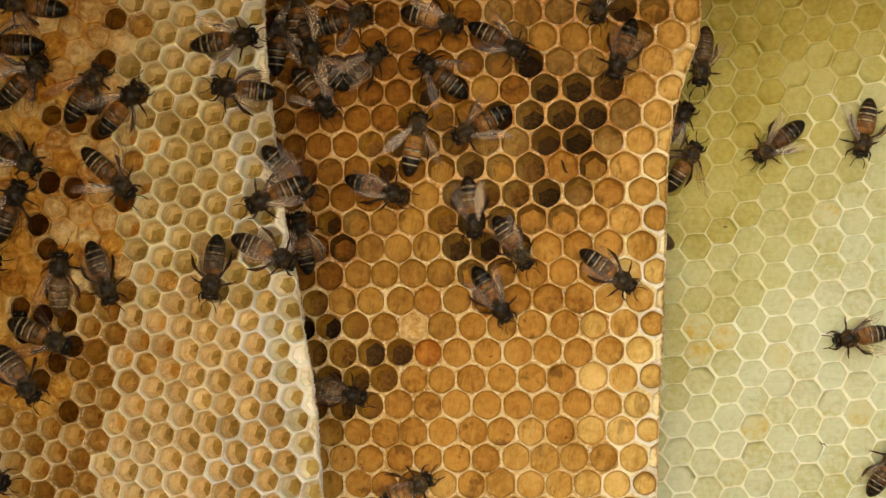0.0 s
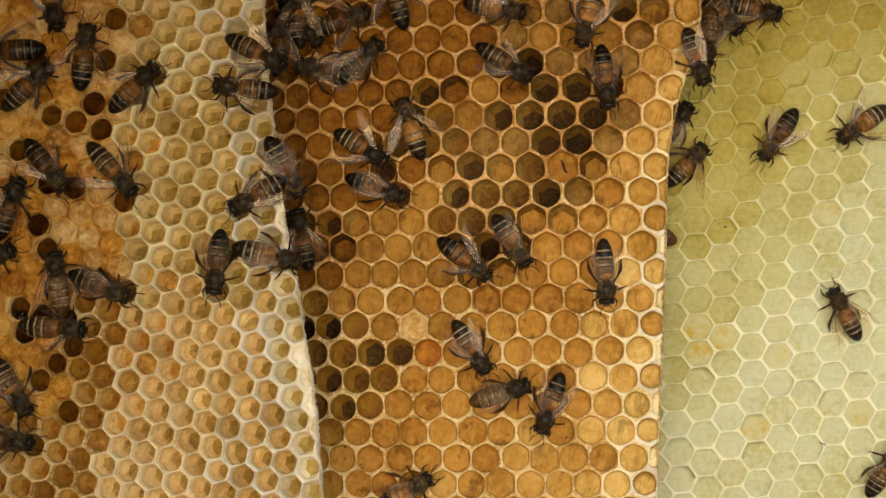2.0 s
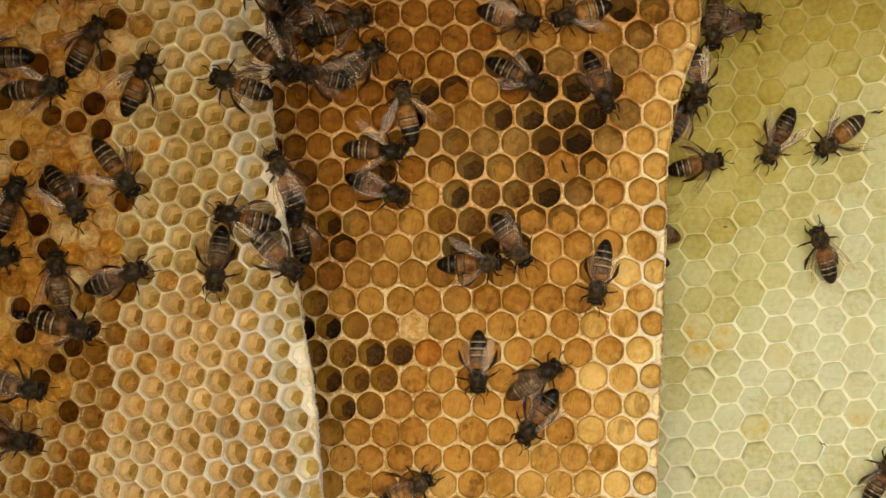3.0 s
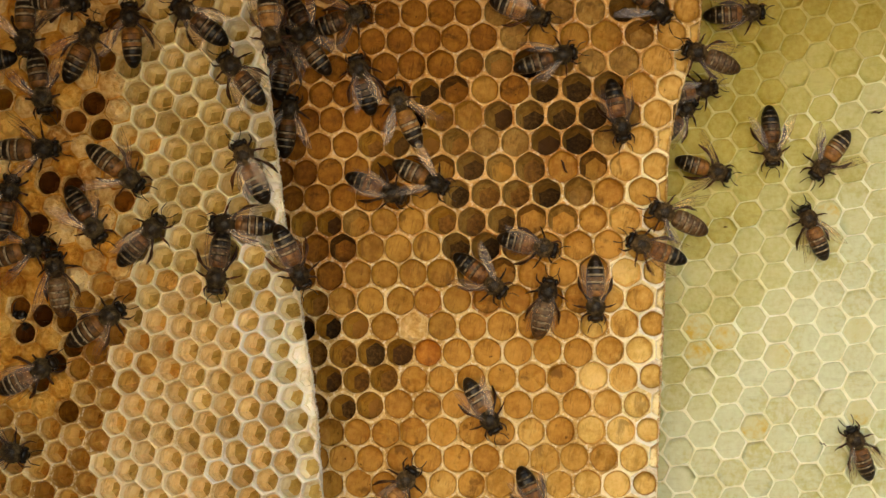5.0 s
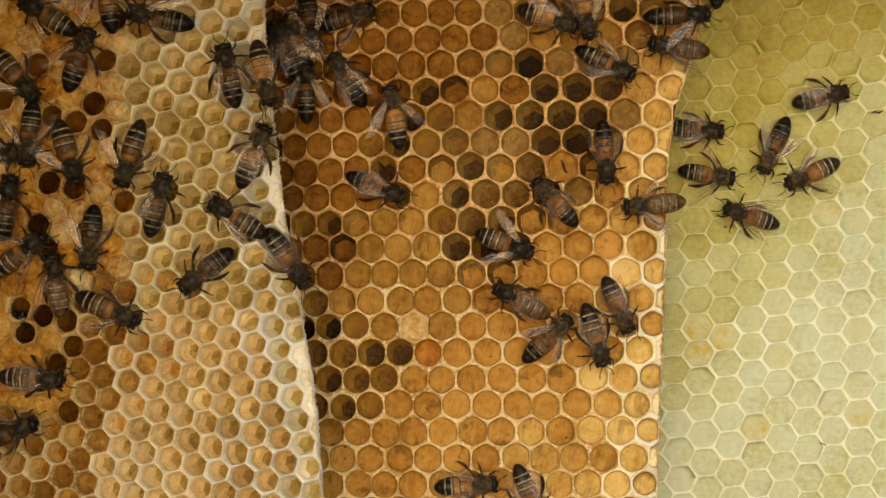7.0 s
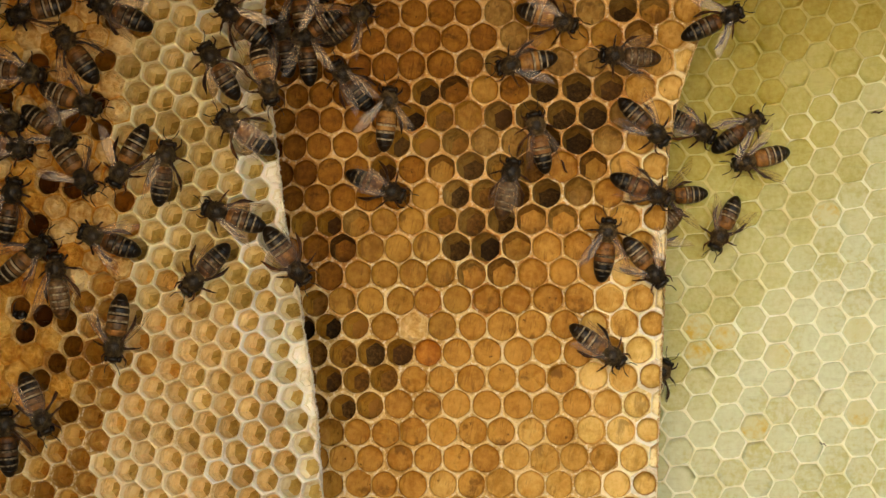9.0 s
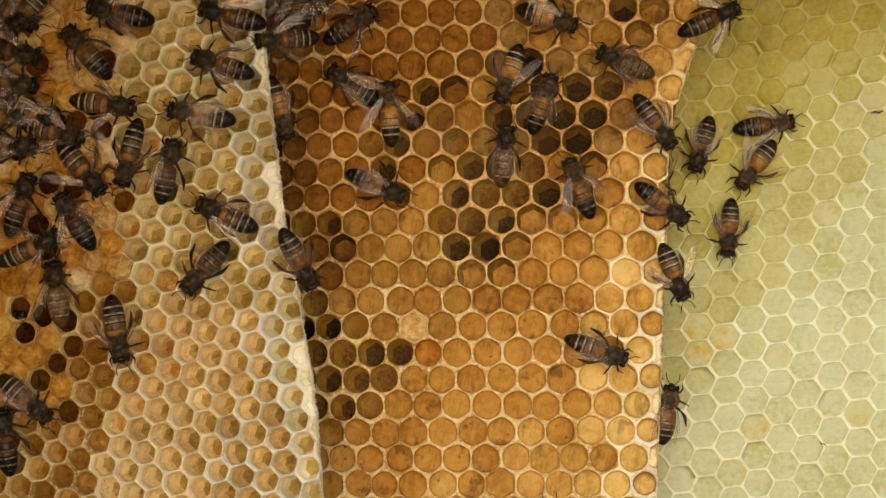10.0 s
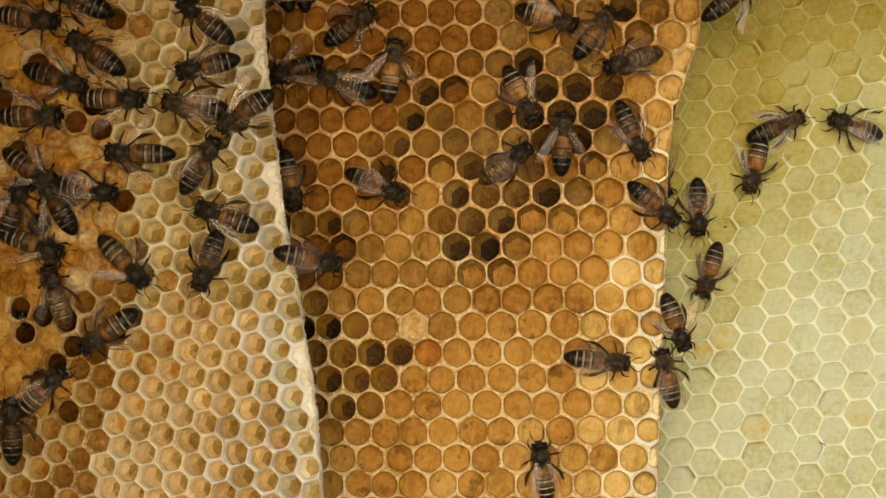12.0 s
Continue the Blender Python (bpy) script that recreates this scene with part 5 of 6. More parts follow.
    crawl(BEES[35], [(0, cling(35.2, 55.3, 22, -102)), (0.5, cling(34.1, 52.7, 22, -102)), (1, cling(32.2, 50.2, 22, -103)), (2, cling(31.9, 50, 22, -103)), (2.5, cling(30.7, 51.5, 22, -137)), (3, cling(29.1, 52.2, 22, -165)), (5, cling(28.7, 64.1, 22, -148)), (5.5, cling(33.3, 58, 22, -84)), (6, cling(35.3, 50.8, 22, -83)), (6.5, cling(36.1, 51.6, 22, -62)), (7, cling(32, 51.7, 22, -79)), (8, cling(24.3, 46.4, 22, -124)), (9, cling(16.6, 41.2, 22, -169)), (9.5, cling(13, 36.3, 22, -126)), (10, cling(14.2, 37.3, 22, -110)), (10.5, cling(14.2, 37.4, 22, -109)), (11, cling(14.2, 37.7, 22, -106)), (11.5, cling(17.6, 35.4, 22, -65)), (12, cling(18, 32.9, 22, -63))])
    crawl(BEES[36], [(0, cling(39.4, 42.6, 22, -110)), (0.5, cling(38.6, 37.6, 22, -100)), (1, cling(37.4, 37.2, 22, -99)), (1.5, cling(37.2, 37.3, 22, -90)), (2, cling(36.3, 36.2, 22, -84)), (2.5, cling(35.7, 34.6, 22, -84)), (3, cling(35.4, 35.2, 22, -70)), (5, cling(39.4, 28.7, 22, -78)), (5.5, cling(38.6, 21.2, 22, -87)), (6, cling(36.3, 16.1, 22, -109)), (6.5, cling(35.3, 17.3, 22, -118)), (7, cling(36.3, 19.4, 22, -86)), (9, cling(46.2, 12.6, 22, -23)), (9.5, cling(51, 9.1, 22, -33)), (10, cling(50.6, 8.9, 22, -37)), (10.5, cling(49.1, 8.1, 22, -40)), (11, cling(48.9, 8.4, 22, -36)), (11.5, cling(48.8, 8.3, 22, -40)), (12, cling(48.7, 8.7, 22, -40))])
    crawl(BEES[37], [(0, cling(-5.9, 25.7, 22, 78)), (0.5, cling(-5.9, 26.3, 22, 83)), (1, cling(-5.9, 29.6, 22, 96)), (1.5, cling(-6.9, 28.7, 22, 106)), (2, cling(-7.8, 29, 22, 109)), (2.5, cling(-8.8, 31.4, 22, 113)), (3, cling(-8.6, 32.6, 22, 102)), (5, cling(-9.2, 31.4, 22, 114)), (5.5, cling(-9.7, 29.8, 22, 107)), (6, cling(-11.1, 30.2, 22, 94)), (6.5, cling(-11.4, 30.9, 22, 101)), (7, cling(-11.2, 31.7, 22, 100)), (9, cling(-12.3, 31.4, 22, 84)), (9.5, cling(-11.4, 30.4, 22, 95)), (10, cling(-12.1, 32.5, 22, 94)), (10.5, cling(-11.8, 32.7, 22, 90)), (11, cling(-10.9, 33.8, 22, 78)), (11.5, cling(-11.4, 35.6, 22, 79)), (12, cling(-11.2, 42.1, 22, 82))])
    crawl(BEES[38], [(0, cling(-27.8, 33.5, 22, -50)), (0.5, cling(-23.5, 28, 22, -22)), (1, cling(-18.4, 23.3, 22, -26)), (1.5, cling(-17.3, 21.6, 22, -36)), (2, cling(-16.7, 21.8, 22, -31)), (2.5, cling(-17, 22, 22, -22)), (3, cling(-13.6, 21.9, 22, -4)), (5, cling(-3.2, 15.4, 22, -26)), (5.5, cling(5.3, 8.2, 22, -35)), (6, cling(10.4, 2.6, 22, -39)), (6.5, cling(14.3, 1.2, 22, -26)), (7, cling(15.5, 0.6, 22, -21)), (9, cling(46.2, -4.4, 22, -51)), (9.5, cling(51.6, -7, 20, -26)), (10, cling(52.4, -7, 24, -68)), (10.5, cling(51.4, -14.6, 24, -93)), (11, cling(52.9, -19.8, 24, -82)), (11.5, cling(52.8, -19.1, 24, -74)), (12, cling(52.8, -18.3, 24, -70))])
    crawl(BEES[39], [(0, cling(-12.9, 12.9, 22, -18)), (3, cling(-13, 13, 22, -20)), (5, cling(-13, 13, 22, -21)), (9, cling(-13, 13.4, 22, -23)), (12, cling(-13.2, 13.6, 22, -24))])
    crawl(BEES[40], [(0, cling(6.6, 26.8, 22, -151)), (0.5, cling(5.3, 17.7, 22, -102)), (1, cling(5.5, 7.8, 22, -86)), (1.5, cling(5.1, -2.3, 22, -84)), (2, cling(6.5, -3.5, 22, -37)), (2.5, cling(8.5, -3.8, 22, -16)), (3, cling(8.2, -3.2, 22, 2)), (5, cling(10, -7.2, 22, -38)), (5.5, cling(13.5, -12.4, 22, -62)), (6, cling(18.5, -19.7, 22, -55)), (6.5, cling(21.5, -20.6, 22, -12)), (7, cling(24.8, -18.6, 22, 44)), (9, cling(36.5, 2.1, 22, 83)), (9.5, cling(35.3, 6.4, 22, 101)), (10, cling(29.7, 15.6, 22, 112)), (10.5, cling(23.9, 22.6, 22, 124)), (11, cling(23.6, 22.7, 22, 126)), (11.5, cling(24.7, 22.2, 22, 118)), (12, cling(26.7, 25.8, 22, 88))])
    crawl(BEES[41], [(0, cling(-27.9, 41.2, 22, 141)), (0.5, cling(-28.4, 42.4, 22, 131)), (1, cling(-27.4, 41.4, 22, 148)), (1.5, cling(-27.9, 41, 22, 169)), (3, cling(-28.3, 38.7, 22, 169)), (4, cling(-31.9, 40.4, 22, 125)), (5, cling(-35.5, 42, 22, 81)), (5.33, cling(-35.9, 42.9, 22, 140)), (5.67, cling(-36.3, 43.7, 22, 198)), (6, cling(-36.7, 44.6, 22, 257)), (6.5, cling(-36.1, 45.7, 22, 191)), (7, cling(-35.4, 46.8, 22, 124)), (9, cling(-35.8, 47, 22, 100)), (9.5, cling(-35, 57, 22, 95)), (12, cling(-36, 62.5, 22, 95))])
    crawl(BEES[42], [(0, cling(-30.2, 46.5, 22, -65)), (3, cling(-30.7, 49.7, 22, -47)), (7, cling(-29.5, 49.5, 22, -82)), (9, cling(-26, 60, 22, -105)), (10, cling(-27, 57, 22, -115)), (11, cling(-29.4, 48.6, 22, -125)), (11.5, cling(-32.3, 44.2, 22, -135)), (12, cling(-35, 39.4, 22, -160))])
    crawl(BEES[43], [(0, cling(16.4, -0.2, 22, -57)), (0.5, cling(16.3, 0, 22, -56)), (1, cling(16.2, 0, 22, -56)), (1.5, cling(16.1, 0.2, 22, -56)), (2, cling(16.2, 0.2, 22, -57)), (2.5, cling(16.1, 0.4, 22, -56)), (3, cling(16.1, 0.4, 22, -56)), (5, cling(20.8, 0.6, 22, -13)), (5.5, cling(23.3, -0.7, 22, 6)), (6, cling(28.8, -2.8, 22, -22)), (6.5, cling(35, -6.3, 22, -28)), (7, cling(39.7, -14.3, 22, -66)), (8, cling(46.9, -22.8, 20, -56)), (8.5, cling(50.5, -27.2, 32, 12)), (9, cling(51, -30.5, 44, 60)), (9.5, cling(52.4, -35.6, 44, 84)), (10, cling(50.9, -35.5, 26, 81)), (10.5, cling(50.8, -35.2, 24, 80)), (11, cling(52.2, -34.3, 24, 77)), (11.5, cling(52.5, -32.3, 24, 73)), (12, cling(50, -27.2, 24, 103))])
    crawl(BEES[44], [(0, cling(6.5, 7.3, 22, -83)), (0.5, cling(8.4, -5.9, 22, -86)), (1, cling(4.6, -16.5, 22, -139)), (1.5, cling(5, -21.2, 22, -86)), (2, cling(7.3, -23.6, 22, -57)), (2.5, cling(11.5, -23, 22, -40)), (3, cling(7.8, -27.3, 22, -91)), (5, cling(9.6, -36.8, 22, -60)), (5.5, cling(9.1, -36.3, 22, -56)), (6, cling(7.7, -36.4, 22, -81)), (6.5, cling(15.3, -48.2, 22, -57)), (7, cling(19.9, -56.5, 22, -67)), (9, cling(22, -68.3, 22, -84)), (9.17, cling(23.2, -68.5, 22, -24)), (9.33, cling(24.3, -68.6, 22, 36)), (9.5, cling(25.5, -68.8, 22, 96)), (10, cling(24.5, -61.9, 22, 96)), (10.5, cling(23.6, -57, 22, 99)), (11, cling(21.1, -53.7, 22, 96)), (11.5, cling(24, -49.7, 22, 81)), (12, cling(22.1, -48, 22, 99))])
    crawl(BEES[45], [(0, cling(-21.9, -32.3, 22, -13)), (0.5, cling(-14.5, -34.5, 22, 0)), (1, cling(-5.9, -33.2, 22, 13)), (1.5, cling(12.7, -31.9, 22, 18)), (2, cling(14.7, -31.6, 22, 18)), (2.5, cling(16.6, -29.9, 22, 21)), (3, cling(21.9, -28.2, 22, 34)), (5, cling(23, -11.2, 22, 78)), (5.5, cling(21.5, -11.1, 22, 95)), (6, cling(21.8, -10.6, 22, 107)), (6.5, cling(21.2, -10.2, 22, 123)), (7, cling(15.7, -10.7, 22, 151)), (9, cling(14.8, 15.5, 22, 78)), (9.5, cling(13.8, 22.7, 22, 88)), (10, cling(13.8, 22.8, 22, 84)), (10.5, cling(12.1, 23.2, 22, 90)), (11, cling(13.2, 22.9, 22, 82)), (11.5, cling(14.1, 21.9, 22, 64)), (12, cling(15.7, 20.2, 22, 36))])
    crawl(BEES[46], [(0, cling(11.9, -12, 22, -58)), (0.5, cling(15.3, -21.4, 22, -48)), (1, cling(19.9, -29.4, 22, -49)), (1.5, cling(23.5, -35.7, 22, -63)), (2, cling(23.3, -36.6, 22, -110)), (2.5, cling(21, -38.2, 22, -117)), (3, cling(20, -39.2, 22, -125)), (5, cling(21, -57.3, 22, -66)), (5.5, cling(22.4, -64.2, 22, -69)), (7, cling(22.1, -74.4, 22, -73)), (12, cling(22.1, -74.4, 22, -73))])
    crawl(BEES[47], [(0, cling(38.7, -6.1, 22, -36)), (0.5, cling(38.3, -6, 22, -52)), (1, cling(37.4, -6, 22, -77)), (1.5, cling(36.4, -7.3, 22, -91)), (2, cling(36.3, -7.5, 22, -87)), (2.5, cling(35.4, -8.2, 22, -91)), (3, cling(34.7, -7.6, 22, -101)), (5, cling(34, -11.3, 22, -90)), (5.5, cling(32.5, -13.6, 22, -91)), (6, cling(32, -15.4, 22, -93)), (6.5, cling(33.6, -14.8, 22, -108)), (7, cling(34.5, -21.5, 22, -73)), (9, cling(36.4, -22.9, 22, -36)), (9.5, cling(37, -23.1, 22, -23)), (10, cling(36.5, -23.2, 22, -20)), (10.5, cling(38.5, -24.1, 22, -24)), (11, cling(40.7, -25.5, 22, -16)), (11.5, cling(40.2, -24.8, 22, -7)), (12, cling(36.8, -25.1, 22, -6))])
    crawl(BEES[48], [(0, cling(-6.9, -53.3, 22, 30)), (3, cling(-6.9, -53.3, 22, 30)), (5, cling(-9.2, -52.9, 22, 56)), (5.5, cling(-6.8, -52.4, 22, 29)), (6, cling(-6, -54.6, 22, 10)), (6.5, cling(4, -50.2, 22, 19)), (7, cling(7.2, -52.7, 22, 4)), (9, cling(25.5, -70.4, 22, -37)), (12, cling(25.5, -70.4, 22, -37))])
    crawl(BEES[49], [(0, cling(45.7, 66.9, 22, -37)), (3, cling(44.4, 64.4, 22, -37)), (5, cling(46.8, 54.1, 22, -41)), (5.5, cling(44.8, 52.2, 22, -34)), (6, cling(44.7, 52.8, 22, -42)), (6.5, cling(47.7, 54.3, 22, -9)), (7, cling(54.4, 51.9, 20, 2)), (9, cling(62, 51, 20, 25)), (9.5, cling(61.7, 50.8, 20, 22)), (10, cling(61.3, 51.7, 20, 24)), (10.5, cling(60.3, 52.2, 20, 33)), (11, cling(62.9, 52.8, 20, 33)), (11.5, cling(66.5, 57.6, 22, 40)), (12, cling(65.8, 57.1, 22, 37))])
    crawl(BEES[50], [(0, cling(59.4, 42.4, 32, -97)), (1, cling(59.5, 42.9, 32, -97)), (1.5, cling(59.9, 44.2, 32, -98)), (2, cling(60.7, 46.8, 32, -97)), (3, cling(62.2, 50.7, 32, -94)), (4, cling(60.1, 47, 27, -148)), (5, cling(58.1, 43.2, 22, -202)), (5.5, cling(55.1, 45.1, 20, -202)), (6, cling(55.9, 45.9, 22, -208)), (6.5, cling(53.7, 43.8, 22, -177)), (7, cling(50.8, 45.2, 22, -188)), (9, cling(39.8, 43, 22, -183)), (9.5, cling(38.6, 42.9, 22, -202)), (10, cling(39, 42.2, 22, -203)), (10.5, cling(39.2, 41.9, 22, -205)), (11, cling(39.4, 41.6, 22, -204)), (11.5, cling(40.4, 41.7, 22, -188)), (12, cling(40.6, 41.6, 22, -163))])
    crawl(BEES[51], [(0, cling(46.7, 4.7, 44, 153)), (3, cling(47.8, 5.6, 44, 159)), (4.4, cling(58.9, 6.9, 44, 150)), (5, cling(50.8, 7.5, 22, 155)), (5.5, cling(48.9, 7.8, 20, 173)), (6, cling(46.4, 8.7, 22, 174)), (6.5, cling(46.4, 10.9, 22, 150)), (7, cling(45.1, 9.7, 22, 186)), (7.5, cling(47.5, 7.1, 22, 260)), (8, cling(49.9, 4.6, 22, 333)), (8.3, cling(49.9, 4, 33, 274)), (8.6, cling(49.9, 3.4, 44, 214)), (10.3, cling(47.3, 3.5, 44, 274)), (12, cling(44.8, 3.6, 44, 333))])
    crawl(BEES[52], [(0, cling(42.6, -0.7, 44, 153)), (3, cling(45.1, -0.4, 44, 159)), (4.4, cling(56.7, 0.4, 44, 154)), (5, cling(45.3, 0.5, 19, 159)), (5.5, cling(41.6, -0.8, 22, 165)), (6, cling(39, 1.4, 22, 142)), (6.5, cling(32, 5.5, 22, 142)), (7, cling(23.7, 11.9, 22, 133)), (9, cling(21.1, 25.9, 22, 102)), (9.5, cling(21.1, 29.6, 22, 100)), (10, cling(22.8, 34.4, 22, 71)), (10.5, cling(22, 34.9, 22, 66)), (11, cling(23.9, 38.2, 22, 69)), (11.5, cling(31.1, 43.8, 22, 71)), (12, cling(35, 49.8, 22, 53))])
    crawl(BEES[53], [(0, cling(44, 65.2, 22, -45)), (0.5, cling(48.1, 54.4, 22, -62)), (1, cling(51.7, 48.7, 22, -42)), (1.5, cling(54.6, 45.3, 20, -45)), (2, cling(57.3, 41.5, 24, -72)), (2.5, cling(57.6, 39.7, 26, -80)), (3, cling(57.9, 37.6, 28, -85)), (4, cling(57.3, 35.4, 44, -67)), (5, cling(60.4, 37.7, 44, 10)), (5.5, cling(66.6, 36.3, 44, -6)), (6, cling(74.1, 35.7, 44, -5)), (6.5, cling(83, 35.4, 44, 19)), (7, cling(91.5, 36.4, 44, 13)), (9, cling(116.8, 35.4, 44, 15)), (9.33, cling(118.1, 33.6, 44, 72)), (9.67, cling(119.3, 31.7, 44, 129)), (10, cling(120.6, 29.9, 44, 185)), (11, cling(105.5, 27.1, 44, 182)), (11.5, cling(98.2, 27.9, 44, 162)), (12, cling(96.3, 29.5, 44, 161))])
    crawl(BEES[54], [(0, cling(57.9, 21, 44, 58)), (0.5, cling(57.9, 21, 44, 58)), (1, cling(57.7, 20.7, 44, 56)), (1.5, cling(58.2, 20.8, 44, 49)), (2, cling(58.9, 21.1, 44, 46)), (2.5, cling(60.3, 20.8, 44, 30)), (3, cling(61.7, 20.3, 44, 13)), (5, cling(63.5, 18.7, 44, -17)), (5.5, cling(64.9, 19.4, 44, -7)), (6, cling(64.7, 19.3, 44, -9)), (6.5, cling(65, 16.9, 44, -18)), (7, cling(64.4, 17.4, 44, -9)), (7.67, cling(61.1, 15.8, 44, -64)), (8.33, cling(57.7, 14.1, 44, -119)), (9, cling(54.3, 12.5, 44, -175)), (9.5, cling(52.6, 14.5, 44, -119)), (10, cling(50.9, 16.5, 44, -64)), (12, cling(51, 16.5, 44, -62))])
    crawl(BEES[55], [(0, cling(78, 24.3, 44, -143)), (0.5, cling(78, 25, 44, -122)), (1, cling(78.4, 25.1, 44, -126)), (1.5, cling(78.4, 25.2, 44, -127)), (2, cling(78.5, 25.3, 44, -125)), (2.5, cling(78.5, 25.3, 44, -124)), (3, cling(78.8, 24.8, 44, -117)), (5, cling(78, 24.4, 44, -87)), (5.5, cling(79.9, 22.4, 44, -67)), (6, cling(79.4, 23.2, 44, -93)), (6.5, cling(78.6, 23, 44, -110)), (7, cling(77.8, 22.5, 44, -115)), (8, cling(74.9, 25.7, 44, -39)), (9, cling(71.9, 29, 44, 37)), (9.5, cling(75.2, 29.6, 44, 17)), (10, cling(78.6, 29.7, 44, 8)), (10.5, cling(79.2, 29.8, 44, 13)), (11, cling(80.9, 29.7, 44, 8)), (11.5, cling(81.9, 29.2, 44, 12)), (12, cling(81.2, 29.8, 44, 24))])
    crawl(BEES[56], [(0, cling(99.8, 26.7, 44, -101)), (0.5, cling(99.7, 27, 44, -99)), (1, cling(100.5, 27.5, 44, -87)), (1.5, cling(102.1, 25.5, 44, -86)), (2, cling(98, 28.6, 44, -146)), (2.5, cling(91.1, 27.2, 44, -170)), (3, cling(92.7, 25.7, 44, -142)), (5, cling(90.8, 20.7, 44, -128)), (5.5, cling(90.7, 20.8, 44, -129)), (6, cling(90.1, 20.6, 44, -134)), (6.5, cling(86.9, 18.1, 44, -162)), (7, cling(85.8, 17.1, 44, -156)), (9, cling(73.4, 21, 44, -166)), (9.5, cling(74, 21.5, 44, -147)), (10, cling(73.2, 18.4, 44, -128)), (10.5, cling(73.2, 18.1, 44, -124)), (11, cling(73.4, 18.6, 44, -121)), (11.5, cling(73.8, 18.1, 44, -112)), (12, cling(73.7, 18.1, 44, -104))])
    crawl(BEES[57], [(0, cling(97.7, -21, 44, -171)), (0.5, cling(97.5, -21.1, 44, -172)), (1, cling(98.7, -20.5, 44, -175)), (1.5, cling(97.6, -19.6, 44, -198)), (2, cling(94.6, -13.8, 44, -241)), (2.5, cling(91.4, -4.1, 44, -247)), (3, cling(89.9, 0.5, 44, -253)), (5, cling(87.3, 5.6, 44, -246)), (5.5, cling(86.8, 4.7, 44, -240)), (6, cling(82.6, 7.4, 44, -216)), (6.5, cling(77.8, 7.7, 44, -207)), (7, cling(71.4, 8.3, 44, -198)), (8, cling(68.8, 6.3, 44, -157)), (9, cling(66.2, 4.3, 44, -115)), (9.5, cling(67.7, 3.6, 44, -86)), (10, cling(67.8, 3.1, 44, -95)), (10.5, cling(64.2, 0.6, 44, -124)), (11, cling(63.4, -2.1, 44, -108)), (11.5, cling(63.7, -3.7, 44, -98)), (12, cling(62.8, -6.9, 44, -108))])
    crawl(BEES[58], [(0, cling(55.8, 30.5, 44, 53)), (2, cling(55.8, 30.6, 44, 54)), (3, cling(57.4, 32.4, 44, 57)), (5, cling(56.5, 31.8, 44, 51)), (6, cling(57.5, 30.6, 44, 32)), (6.5, cling(57.1, 32.1, 44, 46)), (7, cling(61.8, 28.2, 44, -5)), (9, cling(60.1, 28.4, 44, -28)), (9.5, cling(61.8, 25.1, 44, -73)), (10, cling(61, 22.9, 44, -107)), (10.5, cling(62.5, 19.2, 44, -65)), (11, cling(60.2, 17.8, 44, -100)), (11.5, cling(60.1, 12.9, 44, -97)), (12, cling(60.5, 7.9, 44, -90))])
    crawl(BEES[59], [(0, cling(105.6, -51.2, 44, 60)), (2, cling(105.4, -51.5, 44, 59)), (3, cling(104.6, -53.3, 44, 61)), (5, cling(98.4, -46.9, 44, 112)), (5.5, cling(102.1, -41.2, 44, 63)), (6, cling(107.6, -35.9, 44, 58)), (7, cling(118.6, -28.7, 44, 53)), (12, cling(118.6, -28.7, 44, 53))])
    crawl(BEES[60], [(0, cling(67.1, 68.7, 44, -37)), (0.5, cling(63.3, 61.2, 44, -69)), (1, cling(64.2, 56.3, 44, -70)), (1.5, cling(65.7, 55.4, 44, -39)), (2, cling(67.3, 54.8, 44, -45)), (2.5, cling(68.1, 51.1, 44, -34)), (3, cling(70.7, 54, 44, 0)), (5, cling(71.5, 55.9, 44, 3)), (5.5, cling(68, 55.9, 44, 43)), (6, cling(65.3, 58.6, 44, 88)), (6.5, cling(65.7, 64.6, 44, 85)), (12, cling(65.7, 72.7, 44, 85))])
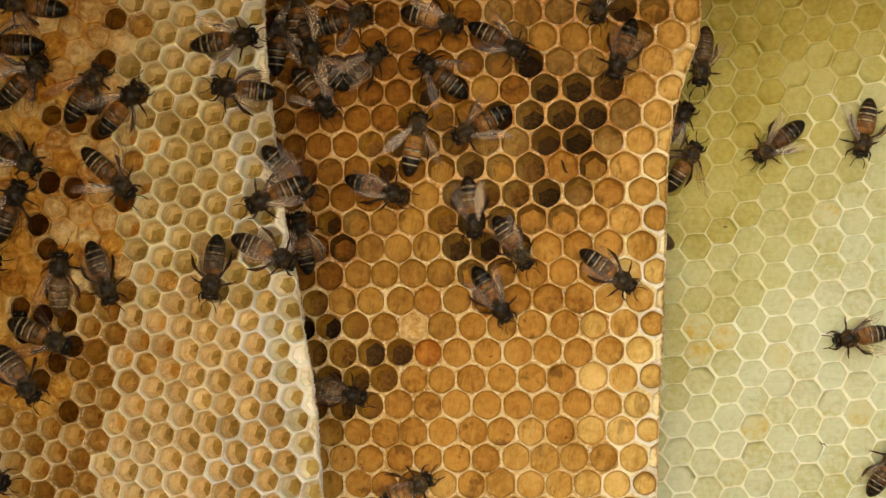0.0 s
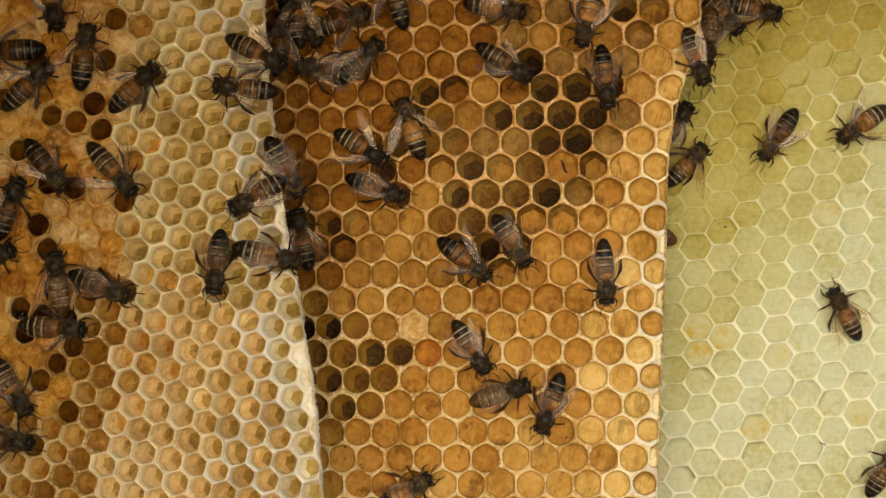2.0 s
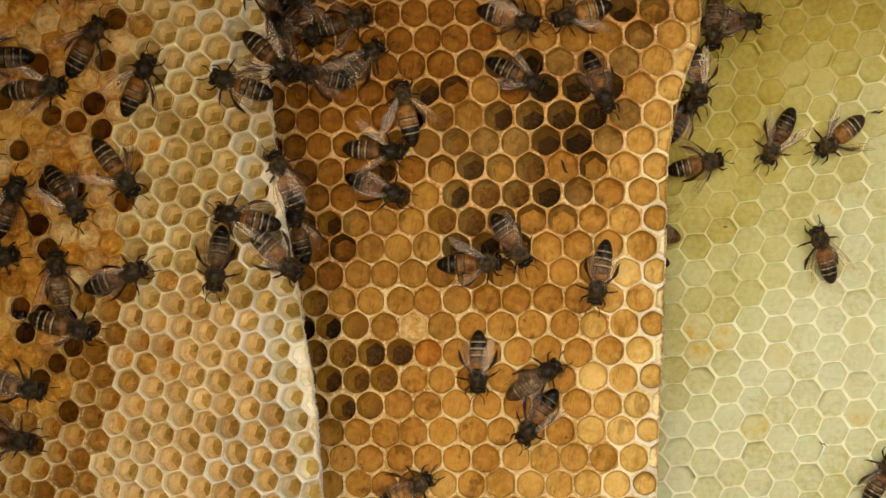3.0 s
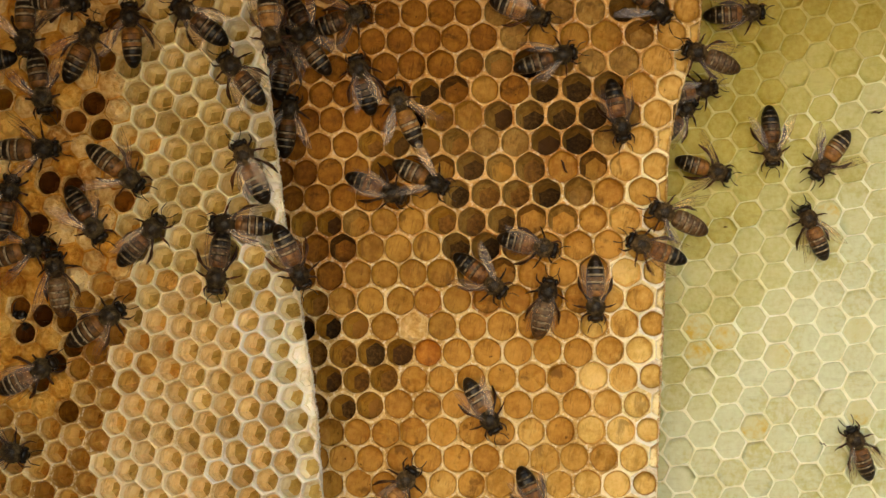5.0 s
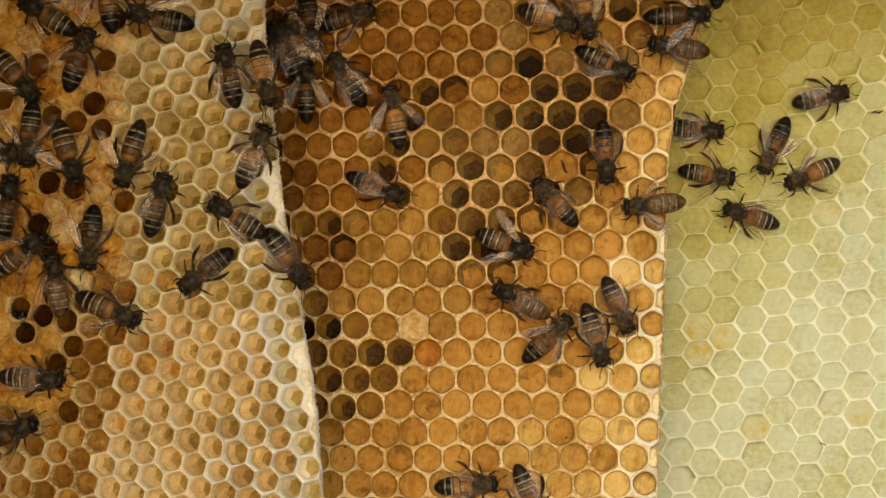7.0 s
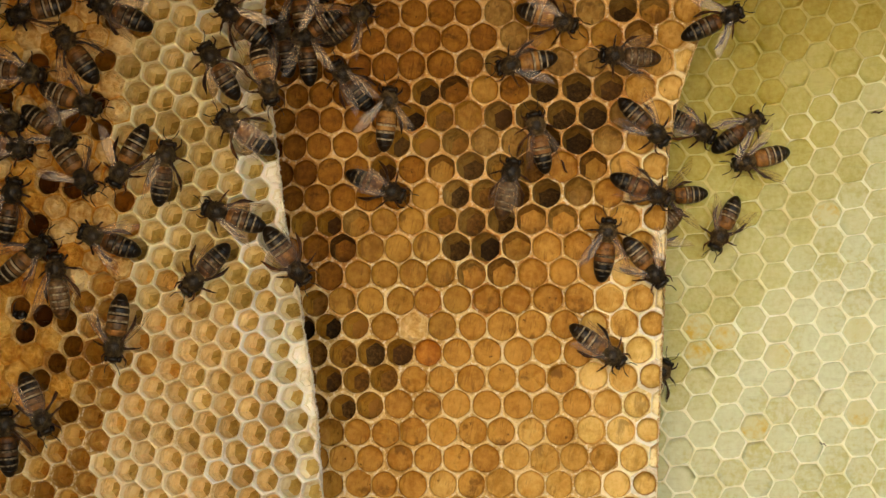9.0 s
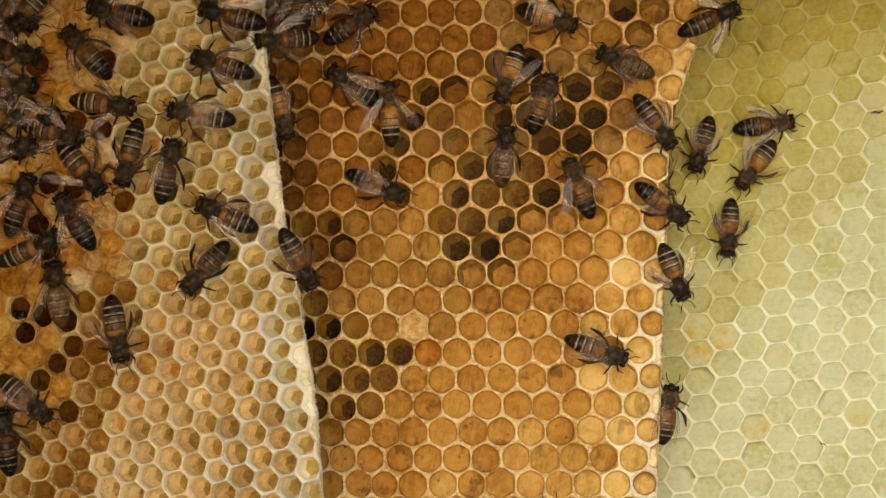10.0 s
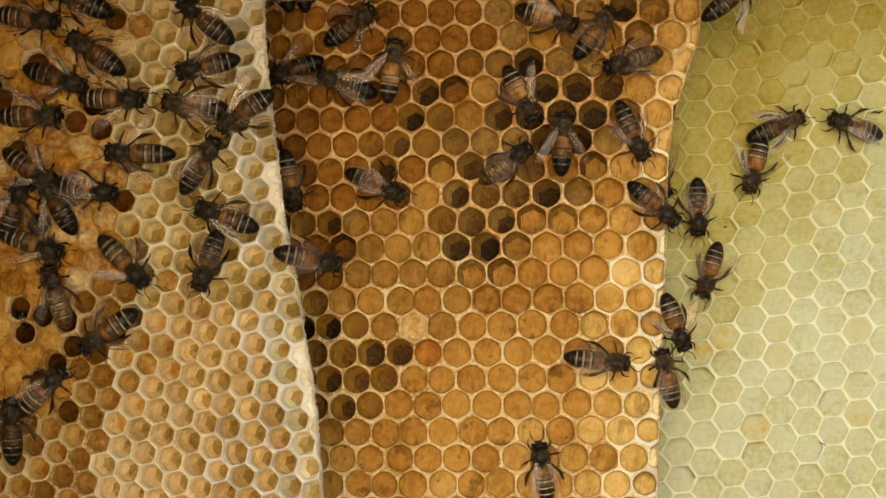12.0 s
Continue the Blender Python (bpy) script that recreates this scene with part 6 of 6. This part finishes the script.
    crawl(BEES[61], [(0, cling(74.3, 65.4, 44, -25)), (0.5, cling(74.7, 61, 44, -18)), (1, cling(74.9, 59.4, 44, -11)), (1.5, cling(74.5, 57.6, 44, -15)), (2, cling(75.6, 56.6, 44, -14)), (2.5, cling(75.7, 57.9, 44, -12)), (3, cling(78.6, 64.8, 44, -14)), (12, cling(78.6, 75.2, 44, 0))])
    crawl(BEES[62], [(0, cling(-107.2, 35.9, 0, -11)), (7, cling(-100.8, 35.7, 0, -10)), (9, cling(-87.9, 36.9, 0, -10)), (9.5, cling(-88.4, 36.2, 0, -11)), (10, cling(-89.6, 34.5, 0, -6)), (10.5, cling(-90.2, 32.8, 0, -5)), (11, cling(-92.1, 34.2, 0, -5)), (12, cling(-97.5, 34.4, 0, -2))])
    crawl(BEES[63], [(0, cling(-107.9, 26.2, 0, -6)), (7, cling(-102.3, 26.9, 0, -8)), (9, cling(-92, 27, 0, -10)), (9.5, cling(-91.5, 26.9, 0, -5)), (10, cling(-90.2, 27.6, 0, 5)), (10.5, cling(-87.1, 27.4, 0, 9)), (11, cling(-85.1, 27.1, 0, 6)), (11.5, cling(-84.8, 27.5, 0, 7)), (12, cling(-84.5, 27.8, 0, 1))])
    crawl(BEES[64], [(0, cling(-104.8, 19.2, 0, -6)), (5, cling(-102.2, 19.1, 0, -6)), (6, cling(-96.2, 19.8, 0, -9)), (7, cling(-91.7, 20.2, 0, -7)), (9, cling(-90.3, 21.2, 0, -5)), (10, cling(-89.7, 21.3, 0, 2)), (10.5, cling(-91.3, 21.1, 0, 0)), (11, cling(-95, 21.4, 0, -2)), (12, cling(-100.9, 21.7, 0, -4))])
    crawl(BEES[65], [(0, cling(-30.8, 3.2, 14, 100)), (1, cling(-30.9, 2.6, 14, 96)), (2, cling(-31, 4, 14, 102)), (2.5, cling(-31.2, 4.6, 14, 98)), (3.2, cling(-33.5, 5.5, 16, 110)), (4.4, cling(-48, 8, 17.5, 150)), (12, cling(-50, 9, 17.5, 150))])


motions()
